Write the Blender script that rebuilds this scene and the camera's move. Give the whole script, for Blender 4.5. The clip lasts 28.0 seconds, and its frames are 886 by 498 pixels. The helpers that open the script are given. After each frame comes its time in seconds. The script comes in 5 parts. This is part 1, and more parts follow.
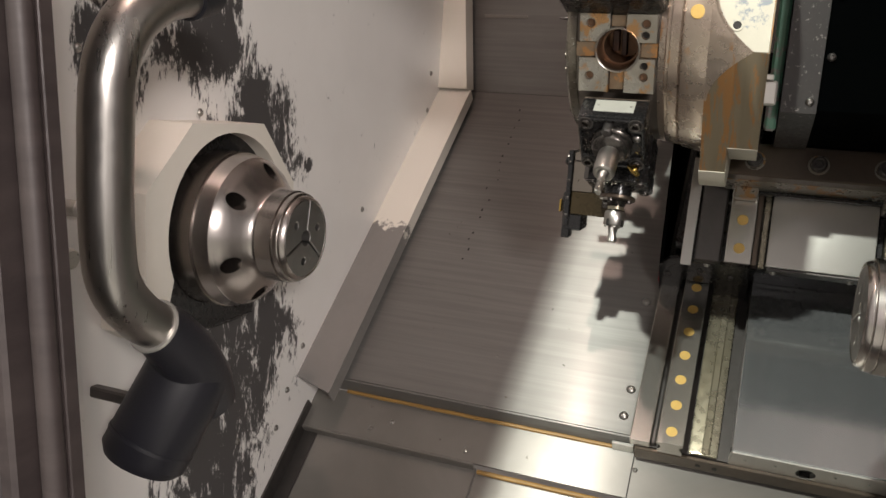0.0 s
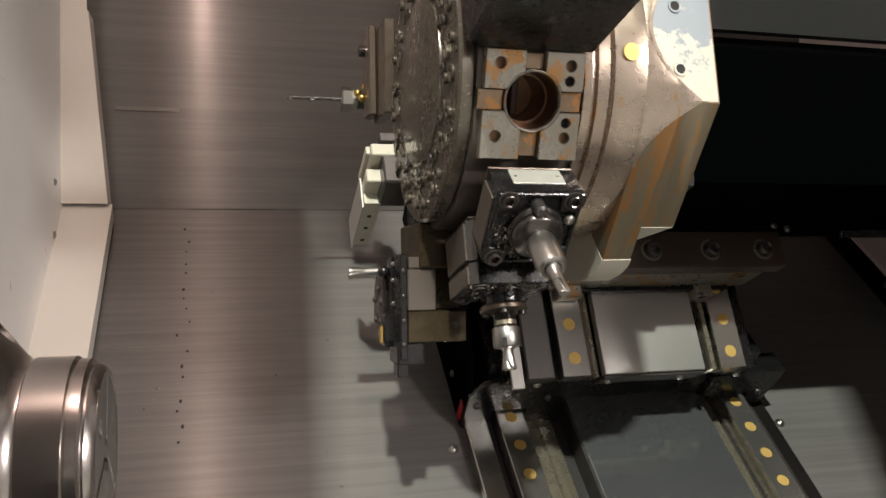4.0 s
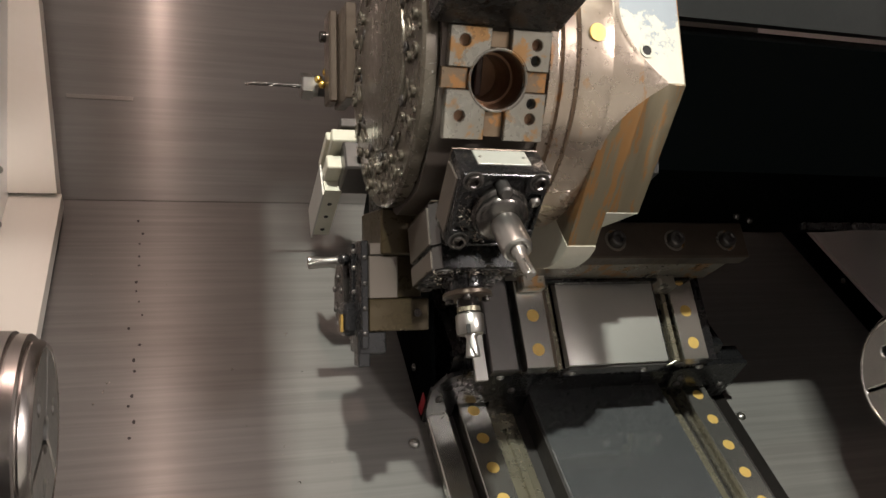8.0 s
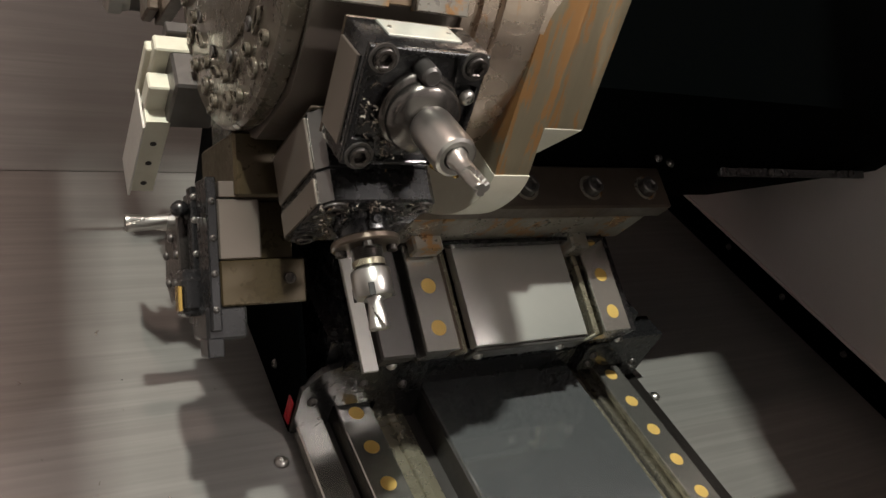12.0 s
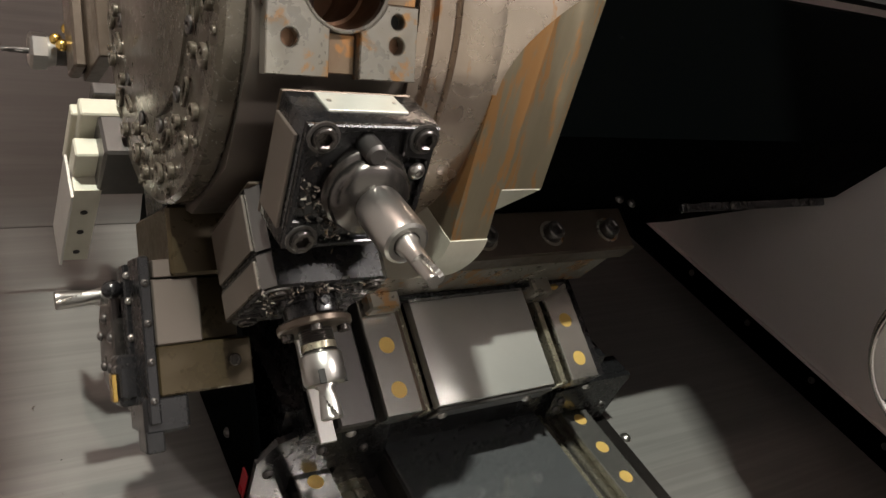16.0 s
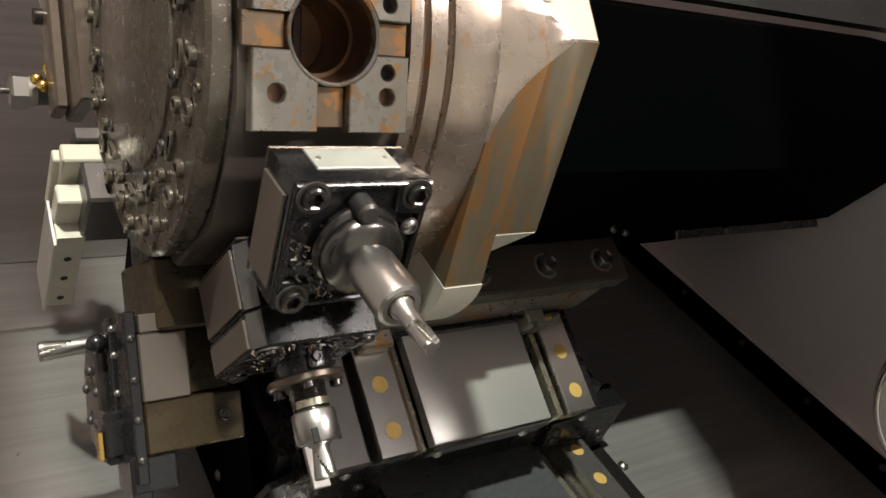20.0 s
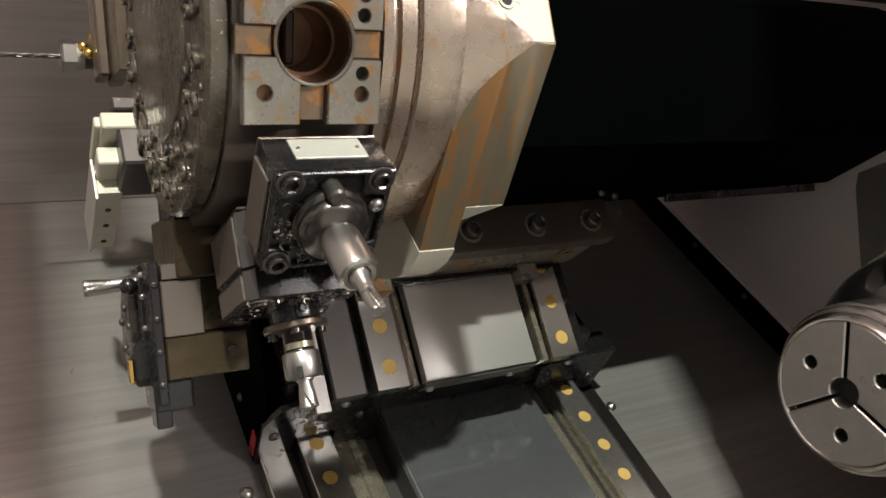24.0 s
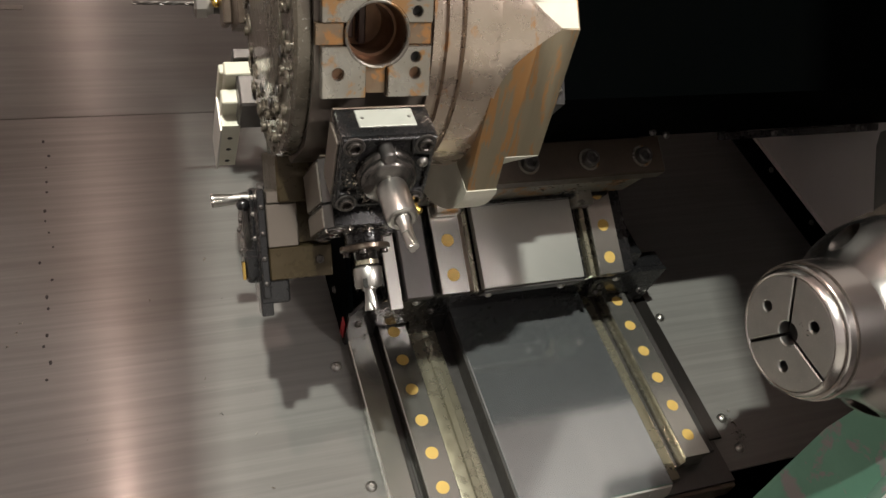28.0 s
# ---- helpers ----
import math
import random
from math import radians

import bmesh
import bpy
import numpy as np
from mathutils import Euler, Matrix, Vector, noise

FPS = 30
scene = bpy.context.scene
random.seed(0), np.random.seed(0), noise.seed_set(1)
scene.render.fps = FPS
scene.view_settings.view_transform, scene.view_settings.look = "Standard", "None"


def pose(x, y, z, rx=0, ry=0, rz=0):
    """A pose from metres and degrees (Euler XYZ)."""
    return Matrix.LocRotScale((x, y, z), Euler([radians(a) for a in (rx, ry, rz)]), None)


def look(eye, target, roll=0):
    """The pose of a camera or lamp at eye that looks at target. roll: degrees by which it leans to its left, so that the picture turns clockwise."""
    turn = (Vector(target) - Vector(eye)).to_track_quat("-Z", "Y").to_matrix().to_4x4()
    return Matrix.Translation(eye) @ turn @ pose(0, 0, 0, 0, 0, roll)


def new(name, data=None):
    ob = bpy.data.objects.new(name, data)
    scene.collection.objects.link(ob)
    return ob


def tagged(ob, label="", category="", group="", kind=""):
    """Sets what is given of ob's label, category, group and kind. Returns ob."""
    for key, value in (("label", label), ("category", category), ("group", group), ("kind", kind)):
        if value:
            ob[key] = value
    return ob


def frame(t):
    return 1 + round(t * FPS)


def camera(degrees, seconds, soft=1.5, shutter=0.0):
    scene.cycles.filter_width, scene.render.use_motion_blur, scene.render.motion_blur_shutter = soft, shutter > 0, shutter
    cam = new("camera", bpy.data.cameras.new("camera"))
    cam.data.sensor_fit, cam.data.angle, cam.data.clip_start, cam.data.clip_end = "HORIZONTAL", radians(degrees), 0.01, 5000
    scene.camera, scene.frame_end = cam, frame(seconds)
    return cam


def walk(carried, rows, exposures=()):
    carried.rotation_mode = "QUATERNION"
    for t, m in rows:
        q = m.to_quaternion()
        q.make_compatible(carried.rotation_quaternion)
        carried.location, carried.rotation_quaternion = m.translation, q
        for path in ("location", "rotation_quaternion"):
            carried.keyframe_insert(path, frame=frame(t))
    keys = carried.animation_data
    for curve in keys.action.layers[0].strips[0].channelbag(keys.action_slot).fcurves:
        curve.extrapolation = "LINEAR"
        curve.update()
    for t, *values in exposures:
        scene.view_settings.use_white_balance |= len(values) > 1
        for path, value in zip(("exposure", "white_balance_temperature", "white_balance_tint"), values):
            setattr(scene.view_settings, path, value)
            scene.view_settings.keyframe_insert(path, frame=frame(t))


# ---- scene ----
cam = camera(57.4, 28.0)
PATH = [
    (0, (0.0965, -0.7711, 1.2522), (-0.6883, 1.3010, 0.8652), 3.8),
    (0.5, (0.0319, -0.8306, 1.2432), (-0.4433, 1.3346, 0.8641), 3.0),
    (1, (-0.0780, -0.9149, 1.2252), (-0.3038, 1.3003, 0.9001), 2.3),
    (1.5, (-0.0762, -0.9186, 1.2252), (-0.2646, 1.3042, 0.9327), 1.5),
    (2, (-0.0763, -0.8425, 1.2005), (-0.2588, 1.3829, 0.9158), 0.7),
    (2.5, (-0.1810, -0.6721, 1.1791), (-0.1356, 1.5687, 0.9698), 0.3),
    (3, (-0.2633, -0.5217, 1.1690), (0.0212, 1.7080, 1.0655), 0.0),
    (3.5, (-0.2817, -0.4636, 1.1870), (0.1507, 1.7443, 1.1791), -0.6),
    (4, (-0.2984, -0.4604, 1.1948), (0.2937, 1.7096, 1.2466), -0.8),
    (4.5, (-0.2971, -0.4515, 1.1892), (0.3473, 1.7025, 1.2578), -0.6),
    (6.5, (-0.2975, -0.4446, 1.1847), (0.4417, 1.6787, 1.2736), -0.4),
    (7, (-0.2984, -0.4434, 1.1858), (0.4353, 1.6819, 1.2758), -0.7),
    (7.5, (-0.2953, -0.4459, 1.1791), (0.4318, 1.6812, 1.2578), -0.8),
    (8, (-0.2949, -0.4427, 1.1768), (0.4009, 1.6966, 1.2443), -0.7),
    (8.5, (-0.2945, -0.4404, 1.1757), (0.4056, 1.6971, 1.2342), -0.8),
    (9, (-0.2767, -0.4087, 1.1735), (0.5230, 1.6930, 1.2252), -1.1),
    (9.5, (-0.2559, -0.2934, 1.1408), (0.6376, 1.7710, 1.2027), -1.8),
    (10, (-0.2623, -0.2473, 1.1341), (0.7370, 1.7669, 1.1993), -2.4),
    (10.5, (-0.2665, -0.2444, 1.1318), (0.8030, 1.7344, 1.2038), -3.0),
    (11, (-0.2680, -0.2385, 1.1330), (0.8416, 1.7169, 1.2117), -3.2),
    (11.5, (-0.2677, -0.2362, 1.1330), (0.8610, 1.7087, 1.2140), -3.3),
    (13.5, (-0.2684, -0.2249, 1.1408), (0.8770, 1.7099, 1.2252), -3.9),
    (14, (-0.2626, -0.2233, 1.1465), (0.8955, 1.7040, 1.2320), -4.3),
    (14.5, (-0.2568, -0.2230, 1.1543), (0.9170, 1.6945, 1.2443), -4.7),
    (15, (-0.2461, -0.2108, 1.1611), (0.9486, 1.6937, 1.2533), -5.1),
    (15.5, (-0.2460, -0.2097, 1.1690), (0.9655, 1.6836, 1.2713), -5.5),
    (16, (-0.2450, -0.2109, 1.1712), (0.9789, 1.6738, 1.2792), -5.8),
    (16.5, (-0.2450, -0.2109, 1.1723), (0.9872, 1.6681, 1.2860), -6.1),
    (17, (-0.2449, -0.2098, 1.1746), (0.9936, 1.6651, 1.2927), -6.3),
    (17.5, (-0.2436, -0.2077, 1.1802), (0.9970, 1.6647, 1.3017), -6.5),
    (18, (-0.2421, -0.2056, 1.1836), (1.0026, 1.6639, 1.3073), -6.6),
    (18.5, (-0.2396, -0.2037, 1.1870), (1.0062, 1.6657, 1.3130), -6.8),
    (19, (-0.2394, -0.2026, 1.1903), (1.0085, 1.6654, 1.3152), -6.9),
    (19.5, (-0.2405, -0.2024, 1.1915), (1.0093, 1.6641, 1.3152), -6.9),
    (20, (-0.2394, -0.2026, 1.1960), (1.0107, 1.6651, 1.3220), -6.8),
    (20.5, (-0.2394, -0.2026, 1.1993), (1.0116, 1.6639, 1.3242), -6.6),
    (22.5, (-0.2389, -0.1992, 1.2016), (1.0120, 1.6671, 1.3107), -6.1),
    (23, (-0.2373, -0.2028, 1.2005), (0.9931, 1.6787, 1.2860), -5.9),
    (23.5, (-0.2406, -0.2376, 1.2095), (0.9377, 1.6793, 1.2398), -5.4),
    (24, (-0.2327, -0.2977, 1.2140), (0.8718, 1.6619, 1.1600), -4.7),
    (24.5, (-0.2245, -0.3395, 1.2275), (0.7980, 1.6613, 1.1082), -4.1),
    (25, (-0.2244, -0.3645, 1.2353), (0.7154, 1.6722, 1.0610), -3.7),
    (25.5, (-0.2228, -0.3602, 1.2387), (0.6761, 1.6921, 1.0328), -3.4),
    (26, (-0.2235, -0.3579, 1.2376), (0.6513, 1.7022, 1.0115), -3.2),
    (26.5, (-0.2234, -0.3567, 1.2376), (0.6405, 1.7060, 0.9968), -2.9),
    (27, (-0.2240, -0.3612, 1.2410), (0.6256, 1.7056, 0.9766), -2.6),
    (27.5, (-0.2228, -0.4033, 1.2376), (0.5905, 1.6716, 0.9293), -2.5),
    (28, (-0.2305, -0.4454, 1.2623), (0.5343, 1.6405, 0.9080), -2.5),
]
walk(cam, [(t, look(eye, target, roll)) for t, eye, target, roll in PATH], [(0.0, -0.25), (1.0, -0.32), (3.0, -0.18), (4.5, -0.05), (8.0, 0.0), (10.0, 0.10), (25.0, 0.10), (28.0, 0.05)])

# ---- light: a hall lamp, an added side fill, a pink source under the roof, workshop daylight through the open door ----
world = bpy.data.worlds.new("workshop")
scene.world = world
world.use_nodes = True
wn, wl = world.node_tree.nodes, world.node_tree.links
wbg = wn["Background"]
wtc, wsep, wramp = wn.new("ShaderNodeTexCoord"), wn.new("ShaderNodeSeparateXYZ"), wn.new("ShaderNodeValToRGB")
wl.new(wtc.outputs["Generated"], wsep.inputs[0])
wl.new(wsep.outputs["Z"], wramp.inputs[0])
wl.new(wramp.outputs[0], wbg.inputs[0])
wramp.color_ramp.elements[0].color = (1.00, 0.89, 0.85, 1)
wramp.color_ramp.elements[0].position = 0.05
wramp.color_ramp.elements[1].color = (0.52, 0.465, 0.44, 1)
wramp.color_ramp.elements[1].position = 0.75
wbg.inputs[1].default_value = 0.65


def lamp(name, eye, target, w, h, watts, colour):
    data = bpy.data.lights.new(name, "AREA")
    data.shape, data.size, data.size_y, data.energy, data.color = "RECTANGLE", w, h, watts, colour
    ob = new(name, data)
    ob.matrix_world = look(eye, target)
    return ob


KEY_EYE = (-1.46, -5.15, 6.52)
lamp("hall_lamp_beam", KEY_EYE, (-0.02, 0.45, 1.0), 0.26, 0.14, 760, (0.96, 0.99, 0.90))
# Added fill, low at the right, brightening the spindle wall more than the slope.
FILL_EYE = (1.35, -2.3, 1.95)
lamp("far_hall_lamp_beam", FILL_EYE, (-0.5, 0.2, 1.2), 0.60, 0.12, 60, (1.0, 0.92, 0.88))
# Pink source known from its streak; this spot keeps it clear of the door.
LOW_EYE = (-0.352, -0.34, 2.25)
lamp("work_lamp_beam", LOW_EYE, (-0.352, 0.6, 1.3), 0.010, 0.06, 6.6, (1.0, 0.72, 0.62))


# ---- materials ----
def mat(name, c, rough=0.5, metal=0.0, c2=None, scale=(8, 8, 8), amount=0.5, fine=140, bump=0.05, rvar=0.12, aniso=None, spots=None, spec=0.5,
        spot_scale=30, spot_cut=0.62, coat=0.0, stretch=None, lines=None, speck=0.0):
    """A surface with two scales of variation: broad stains from c to c2, and fine grain in roughness and relief. spots: colour of
    patches above spot_cut; aniso: the grain's direction; lines: (stretch, strength, colour) of fine scratches."""
    m = bpy.data.materials.new(name)
    m.use_nodes = True
    nt = m.node_tree
    b = nt.nodes["Principled BSDF"]
    b.inputs["Metallic"].default_value = metal
    b.inputs["Specular IOR Level"].default_value = spec
    if coat:
        b.inputs["Coat Weight"].default_value = coat
        b.inputs["Coat Roughness"].default_value = 0.12
    tc = nt.nodes.new("ShaderNodeTexCoord")

    def noise(sc, detail=4.0, rgh=0.55, dist=0.0):
        mp = nt.nodes.new("ShaderNodeMapping")
        mp.inputs["Scale"].default_value = sc
        nt.links.new(tc.outputs["Object"], mp.inputs[0])
        n = nt.nodes.new("ShaderNodeTexNoise")
        n.inputs["Scale"].default_value = 1.0
        n.inputs["Detail"].default_value = detail
        n.inputs["Roughness"].default_value = rgh
        n.inputs["Distortion"].default_value = dist
        nt.links.new(mp.outputs[0], n.inputs["Vector"])
        return n.outputs["Fac"]

    def ramp(src, p0, p1, v0=(0, 0, 0, 1), v1=(1, 1, 1, 1)):
        r = nt.nodes.new("ShaderNodeValToRGB")
        r.color_ramp.elements[0].position, r.color_ramp.elements[1].position = p0, p1
        r.color_ramp.elements[0].color, r.color_ramp.elements[1].color = v0, v1
        nt.links.new(src, r.inputs[0])
        return r.outputs[0]

    def mix(fac, a, bcol, f=1.0):
        x = nt.nodes.new("ShaderNodeMix")
        x.data_type = "RGBA"
        if fac is None:
            x.inputs[0].default_value = f
        else:
            nt.links.new(fac, x.inputs[0])
        for sock, v in ((6, a), (7, bcol)):
            if isinstance(v, tuple):
                x.inputs[sock].default_value = (*v[:3], 1)
            else:
                nt.links.new(v, x.inputs[sock])
        return x.outputs[2]

    broad = noise(scale, 5.0, 0.6, 0.4)
    c2 = c2 or tuple(v * 0.72 for v in c)
    col = mix(ramp(broad, 0.5 - 0.5 * (1 - amount) * 0.5 - 0.12, 0.5 + 0.5 * (1 - amount) * 0.5 + 0.12), c, c2)
    fgrain = noise((fine, fine, fine) if stretch is None else stretch, 3.0)
    rsrc = fgrain
    if spots:
        sp = noise(spot_scale if isinstance(spot_scale, tuple) else (spot_scale, spot_scale, spot_scale), 8.0, 0.68, 0.3)
        col = mix(ramp(sp, spot_cut, spot_cut + 0.05), col, spots)
    if lines:
        col = mix(ramp(noise(lines[0], 5.0, 0.65), 0.42, 0.72, (0, 0, 0, 1), (lines[1],) * 3 + (1,)), col, lines[2])
    if speck:
        sk = noise((620, 620, 620), 2.0)
        col = mix(ramp(sk, 0.66, 0.72, (0, 0, 0, 1), (speck, speck, speck, 1)), col, (0.6, 0.58, 0.55))
    nt.links.new(col, b.inputs["Base Color"])
    mr = nt.nodes.new("ShaderNodeMapRange")
    mr.inputs["From Min"].default_value, mr.inputs["From Max"].default_value = 0.3, 0.7
    mr.inputs["To Min"].default_value, mr.inputs["To Max"].default_value = max(0.04, rough - rvar), min(1, rough + rvar)
    mixr = nt.nodes.new("ShaderNodeMath")
    mixr.operation = "MULTIPLY_ADD"
    nt.links.new(broad, mixr.inputs[0])
    mixr.inputs[1].default_value = 0.5
    half = nt.nodes.new("ShaderNodeMath")
    half.operation = "MULTIPLY"
    half.inputs[1].default_value = 0.5
    nt.links.new(rsrc, half.inputs[0])
    nt.links.new(half.outputs[0], mixr.inputs[2])
    nt.links.new(mixr.outputs[0], mr.inputs["Value"])
    nt.links.new(mr.outputs[0], b.inputs["Roughness"])
    if bump:
        bp = nt.nodes.new("ShaderNodeBump")
        bp.inputs["Strength"].default_value = bump
        bp.inputs["Distance"].default_value = 0.001
        nt.links.new(fgrain, bp.inputs["Height"])
        nt.links.new(bp.outputs[0], b.inputs["Normal"])
    if aniso:
        b.inputs["Anisotropic"].default_value = 1.0
        cx = nt.nodes.new("ShaderNodeCombineXYZ")
        for k in range(3):
            cx.inputs[k].default_value = aniso[k]
        nt.links.new(cx.outputs[0], b.inputs["Tangent"])
    return m


SHEET = mat("brushed_sheet_steel", (0.198, 0.192, 0.180), 0.39, 0.34, (0.158, 0.151, 0.141), (2.5, 9, 9), 0.5, stretch=(5, 240, 240), bump=0, spec=0.25,
            aniso=(0, 0.6, 0.8), rvar=0.06, spots=(0.14, 0.13, 0.115), spot_scale=55, spot_cut=0.78, lines=((3, 120, 120), 0.30, (0.31, 0.30, 0.28)))
PAN = mat("worn_pan_steel", (0.25, 0.236, 0.217), 0.34, 0.4, (0.185, 0.173, 0.155), (5, 7, 7), 0.6, stretch=(9, 300, 300), bump=0.04, aniso=(0, 0.6, 0.8), rvar=0.04, spec=0.35)
COVER = mat("scuffed_cover_steel", (0.58, 0.60, 0.61), 0.40, 0.92, (0.50, 0.52, 0.53), (60, 1.2, 1.2), 0.2, stretch=(200, 2, 2), bump=0, rvar=0.07)
SLIDE_STEEL = mat("satin_steel", (0.60, 0.59, 0.55), 0.38, 0.62, (0.53, 0.515, 0.48), (9, 9, 9), 0.5, fine=300, bump=0.02)
RAIL = mat("ground_rail_steel", (0.60, 0.58, 0.535), 0.23, 0.92, (0.55, 0.53, 0.485), (6, 2, 6), 0.1, fine=90, bump=0, rvar=0.006)
WAY = mat("oiled_yellowed_way", (0.40, 0.37, 0.29), 0.28, 0.75, (0.29, 0.255, 0.175), (14, 5, 14), 0.5, fine=90, bump=0.05)
CHUCK = mat("turned_steel", (0.52, 0.485, 0.46), 0.25, 1, (0.45, 0.415, 0.39), (3, 3, 3), 0.4, stretch=(1600, 4, 4), bump=0.015, rvar=0.025)
CHUCK_FACE = mat("ground_collet_steel", (0.48, 0.465, 0.44), 0.36, 1, (0.37, 0.36, 0.345), (25, 25, 25), 0.6, fine=260, bump=0.07, speck=0.5)
BRIGHT = mat("bright_tool_steel", (0.47, 0.455, 0.43), 0.33, 1, (0.42, 0.405, 0.38), (30, 30, 30), 0.4, fine=500, bump=0, rvar=0.02)
TUBE = mat("brushed_stainless_tube", (0.52, 0.50, 0.47), 0.3, 1, (0.46, 0.44, 0.42), (5, 5, 5), 0.5, stretch=(260, 260, 12), bump=0.06, rvar=0.06)
CREAM = mat("cream_enamel", (0.76, 0.73, 0.66), 0.42, 0, (0.68, 0.64, 0.56), (5, 5, 5), 0.5, fine=220, bump=0.04, spots=(0.10, 0.095, 0.09), spot_scale=26, spot_cut=0.79)
MAUVE = mat("grey_enamel", (0.78, 0.70, 0.69), 0.5, 0, (0.73, 0.655, 0.64), (4, 4, 4), 0.5, fine=260, bump=0.03)
DOOR = mat("grey_door_enamel", (0.155, 0.142, 0.142), 0.40, 0, (0.13, 0.118, 0.118), (4, 4, 4), 0.5, fine=240, bump=0.03, spots=(0.045, 0.04, 0.038), spot_scale=40, spot_cut=0.74)
EDGE = mat("stained_edge_strip", (0.07, 0.055, 0.053), 0.5, 0.1, (0.04, 0.03, 0.03), (9, 9, 30), 0.7, fine=150, bump=0.15)
BLACK = mat("black_oxide", (0.009, 0.0088, 0.0095), 0.27, 0.0, (0.006, 0.0058, 0.006), (18, 18, 18), 0.6, fine=200, bump=0.004, coat=0.2, rvar=0.03)
BLACK_SHEET = mat("black_painted_sheet", (0.0008, 0.0012, 0.0013), 0.5, 0.0, (0.0012, 0.0014, 0.0014), (5, 5, 5), 0.6, fine=160, bump=0.03, rvar=0.12, spots=(0.030, 0.031, 0.032), spot_scale=(9, 26, 22), spot_cut=0.685, spec=0.03)
PLASTIC = mat("dark_moulded_plastic", (0.014, 0.014, 0.019), 0.42, 0, (0.02, 0.02, 0.025), (10, 10, 10), 0.5, fine=380, bump=0.06, spots=(0.06, 0.06, 0.066), spot_scale=60, spot_cut=0.78)
GUN = mat("gunmetal_plate", (0.13, 0.12, 0.115), 0.42, 0.8, (0.08, 0.075, 0.07), (9, 9, 9), 0.6, fine=160, bump=0.08)
DISC = mat("oily_turret_face", (0.115, 0.098, 0.075), 0.30, 0.45, (0.085, 0.073, 0.055), (12, 12, 12), 0.6, fine=120, bump=0.06, coat=0.2, speck=0.7)
TURRET = mat("browned_turret_steel", (0.165, 0.14, 0.12), 0.36, 0.45, (0.13, 0.108, 0.09), (7, 7, 7), 0.6, fine=150, bump=0.05)
RUSTY = mat("rust_stained_steel", (0.33, 0.315, 0.28), 0.32, 0.65, (0.25, 0.225, 0.18), (34, 60, 28), 0.5, fine=160, bump=0.06, rvar=0.14, spots=(0.36, 0.20, 0.085), spot_scale=40, spot_cut=0.535)
RING = mat("pinkish_worn_ring", (0.44, 0.365, 0.305), 0.30, 0.8, (0.36, 0.285, 0.215), (12, 9, 9), 0.6, fine=85, bump=0.35, rvar=0.10, spots=(0.44, 0.25, 0.13), spot_scale=(60, 22, 22), spot_cut=0.6)
HOUSING = mat("rust_streaked_housing", (0.235, 0.195, 0.135), 0.42, 0.6, (0.17, 0.138, 0.09), (40, 5, 5), 0.5, fine=170, bump=0.05, spots=(0.30, 0.155, 0.06), spot_scale=(75, 12, 12), spot_cut=0.505)
CREAM_FACE = mat("cream_cast_face", (0.56, 0.53, 0.44), 0.5, 0.1, (0.46, 0.43, 0.35), (14, 14, 14), 0.5, fine=150, bump=0.3, spots=(0.30, 0.26, 0.2), spot_scale=110, spot_cut=0.68)
FLANGE = mat("oily_brown_flange", (0.15, 0.115, 0.085), 0.36, 0.75, (0.10, 0.08, 0.065), (14, 14, 14), 0.6, fine=140, bump=0.09, coat=0.3)
GOLD = mat("brass_plug", (0.70, 0.48, 0.14), 0.45, 0.35, (0.58, 0.37, 0.11), (40, 40, 40), 0.5, fine=400, bump=0.04)
BRASS = mat("brass_fitting", (0.78, 0.55, 0.16), 0.24, 1, (0.66, 0.43, 0.12), (60, 60, 60), 0.4, bump=0.02)
SEALANT = mat("amber_sealant", (0.36, 0.21, 0.06), 0.42, 0, (0.26, 0.15, 0.05), (30, 200, 200), 0.6, fine=300, bump=0.2)
IVORY = mat("ivory_painted_clamp", (0.56, 0.545, 0.45), 0.42, 0.1, (0.48, 0.46, 0.37), (30, 30, 30), 0.4, fine=300, bump=0.05)
TAN = mat("olive_bronzed_block", (0.056, 0.041, 0.021), 0.32, 0.5, (0.043, 0.031, 0.015), (22, 22, 22), 0.5, fine=200, bump=0.04, spots=(0.30, 0.27, 0.2), spot_scale=60, spot_cut=0.80)
SLOT = mat("orange_rusted_slot", (0.25, 0.19, 0.13), 0.36, 0.55, (0.19, 0.125, 0.075), (50, 50, 50), 0.6, fine=170, bump=0.06, spots=(0.38, 0.19, 0.07), spot_scale=70, spot_cut=0.52)
BOSS = mat("dull_turned_boss", (0.115, 0.104, 0.097), 0.24, 0.9, (0.085, 0.077, 0.07), (20, 20, 20), 0.5, fine=250, bump=0.02, rvar=0.04)
BEIGE = mat("ground_beige_steel", (0.215, 0.185, 0.16), 0.30, 0.7, (0.19, 0.162, 0.138), (9, 9, 9), 0.4, fine=260, bump=0, rvar=0.02)
LABEL = mat("pale_label_plate", (0.56, 0.56, 0.50), 0.4, 0.4, (0.47, 0.47, 0.42), (40, 40, 40), 0.5, fine=300, bump=0.04)
GREEN = mat("chipped_green_enamel", (0.13, 0.30, 0.21), 0.42, 0, (0.095, 0.23, 0.16), (14, 14, 14), 0.5, fine=200, bump=0.1, spots=(0.23, 0.20, 0.20), spot_scale=24, spot_cut=0.535)
RED = mat("red_tag", (0.42, 0.02, 0.03), 0.4, 0)
# Near-black put in for shade inside holes, slots and gaps; also the drips.
DARK = mat("dark_recess", (0.02, 0.018, 0.016), 0.6, 0.2)
THREAD = mat("rusty_thread", (0.22, 0.13, 0.08), 0.4, 0.8, (0.14, 0.08, 0.05), (60, 60, 60), 0.6, bump=0.1)
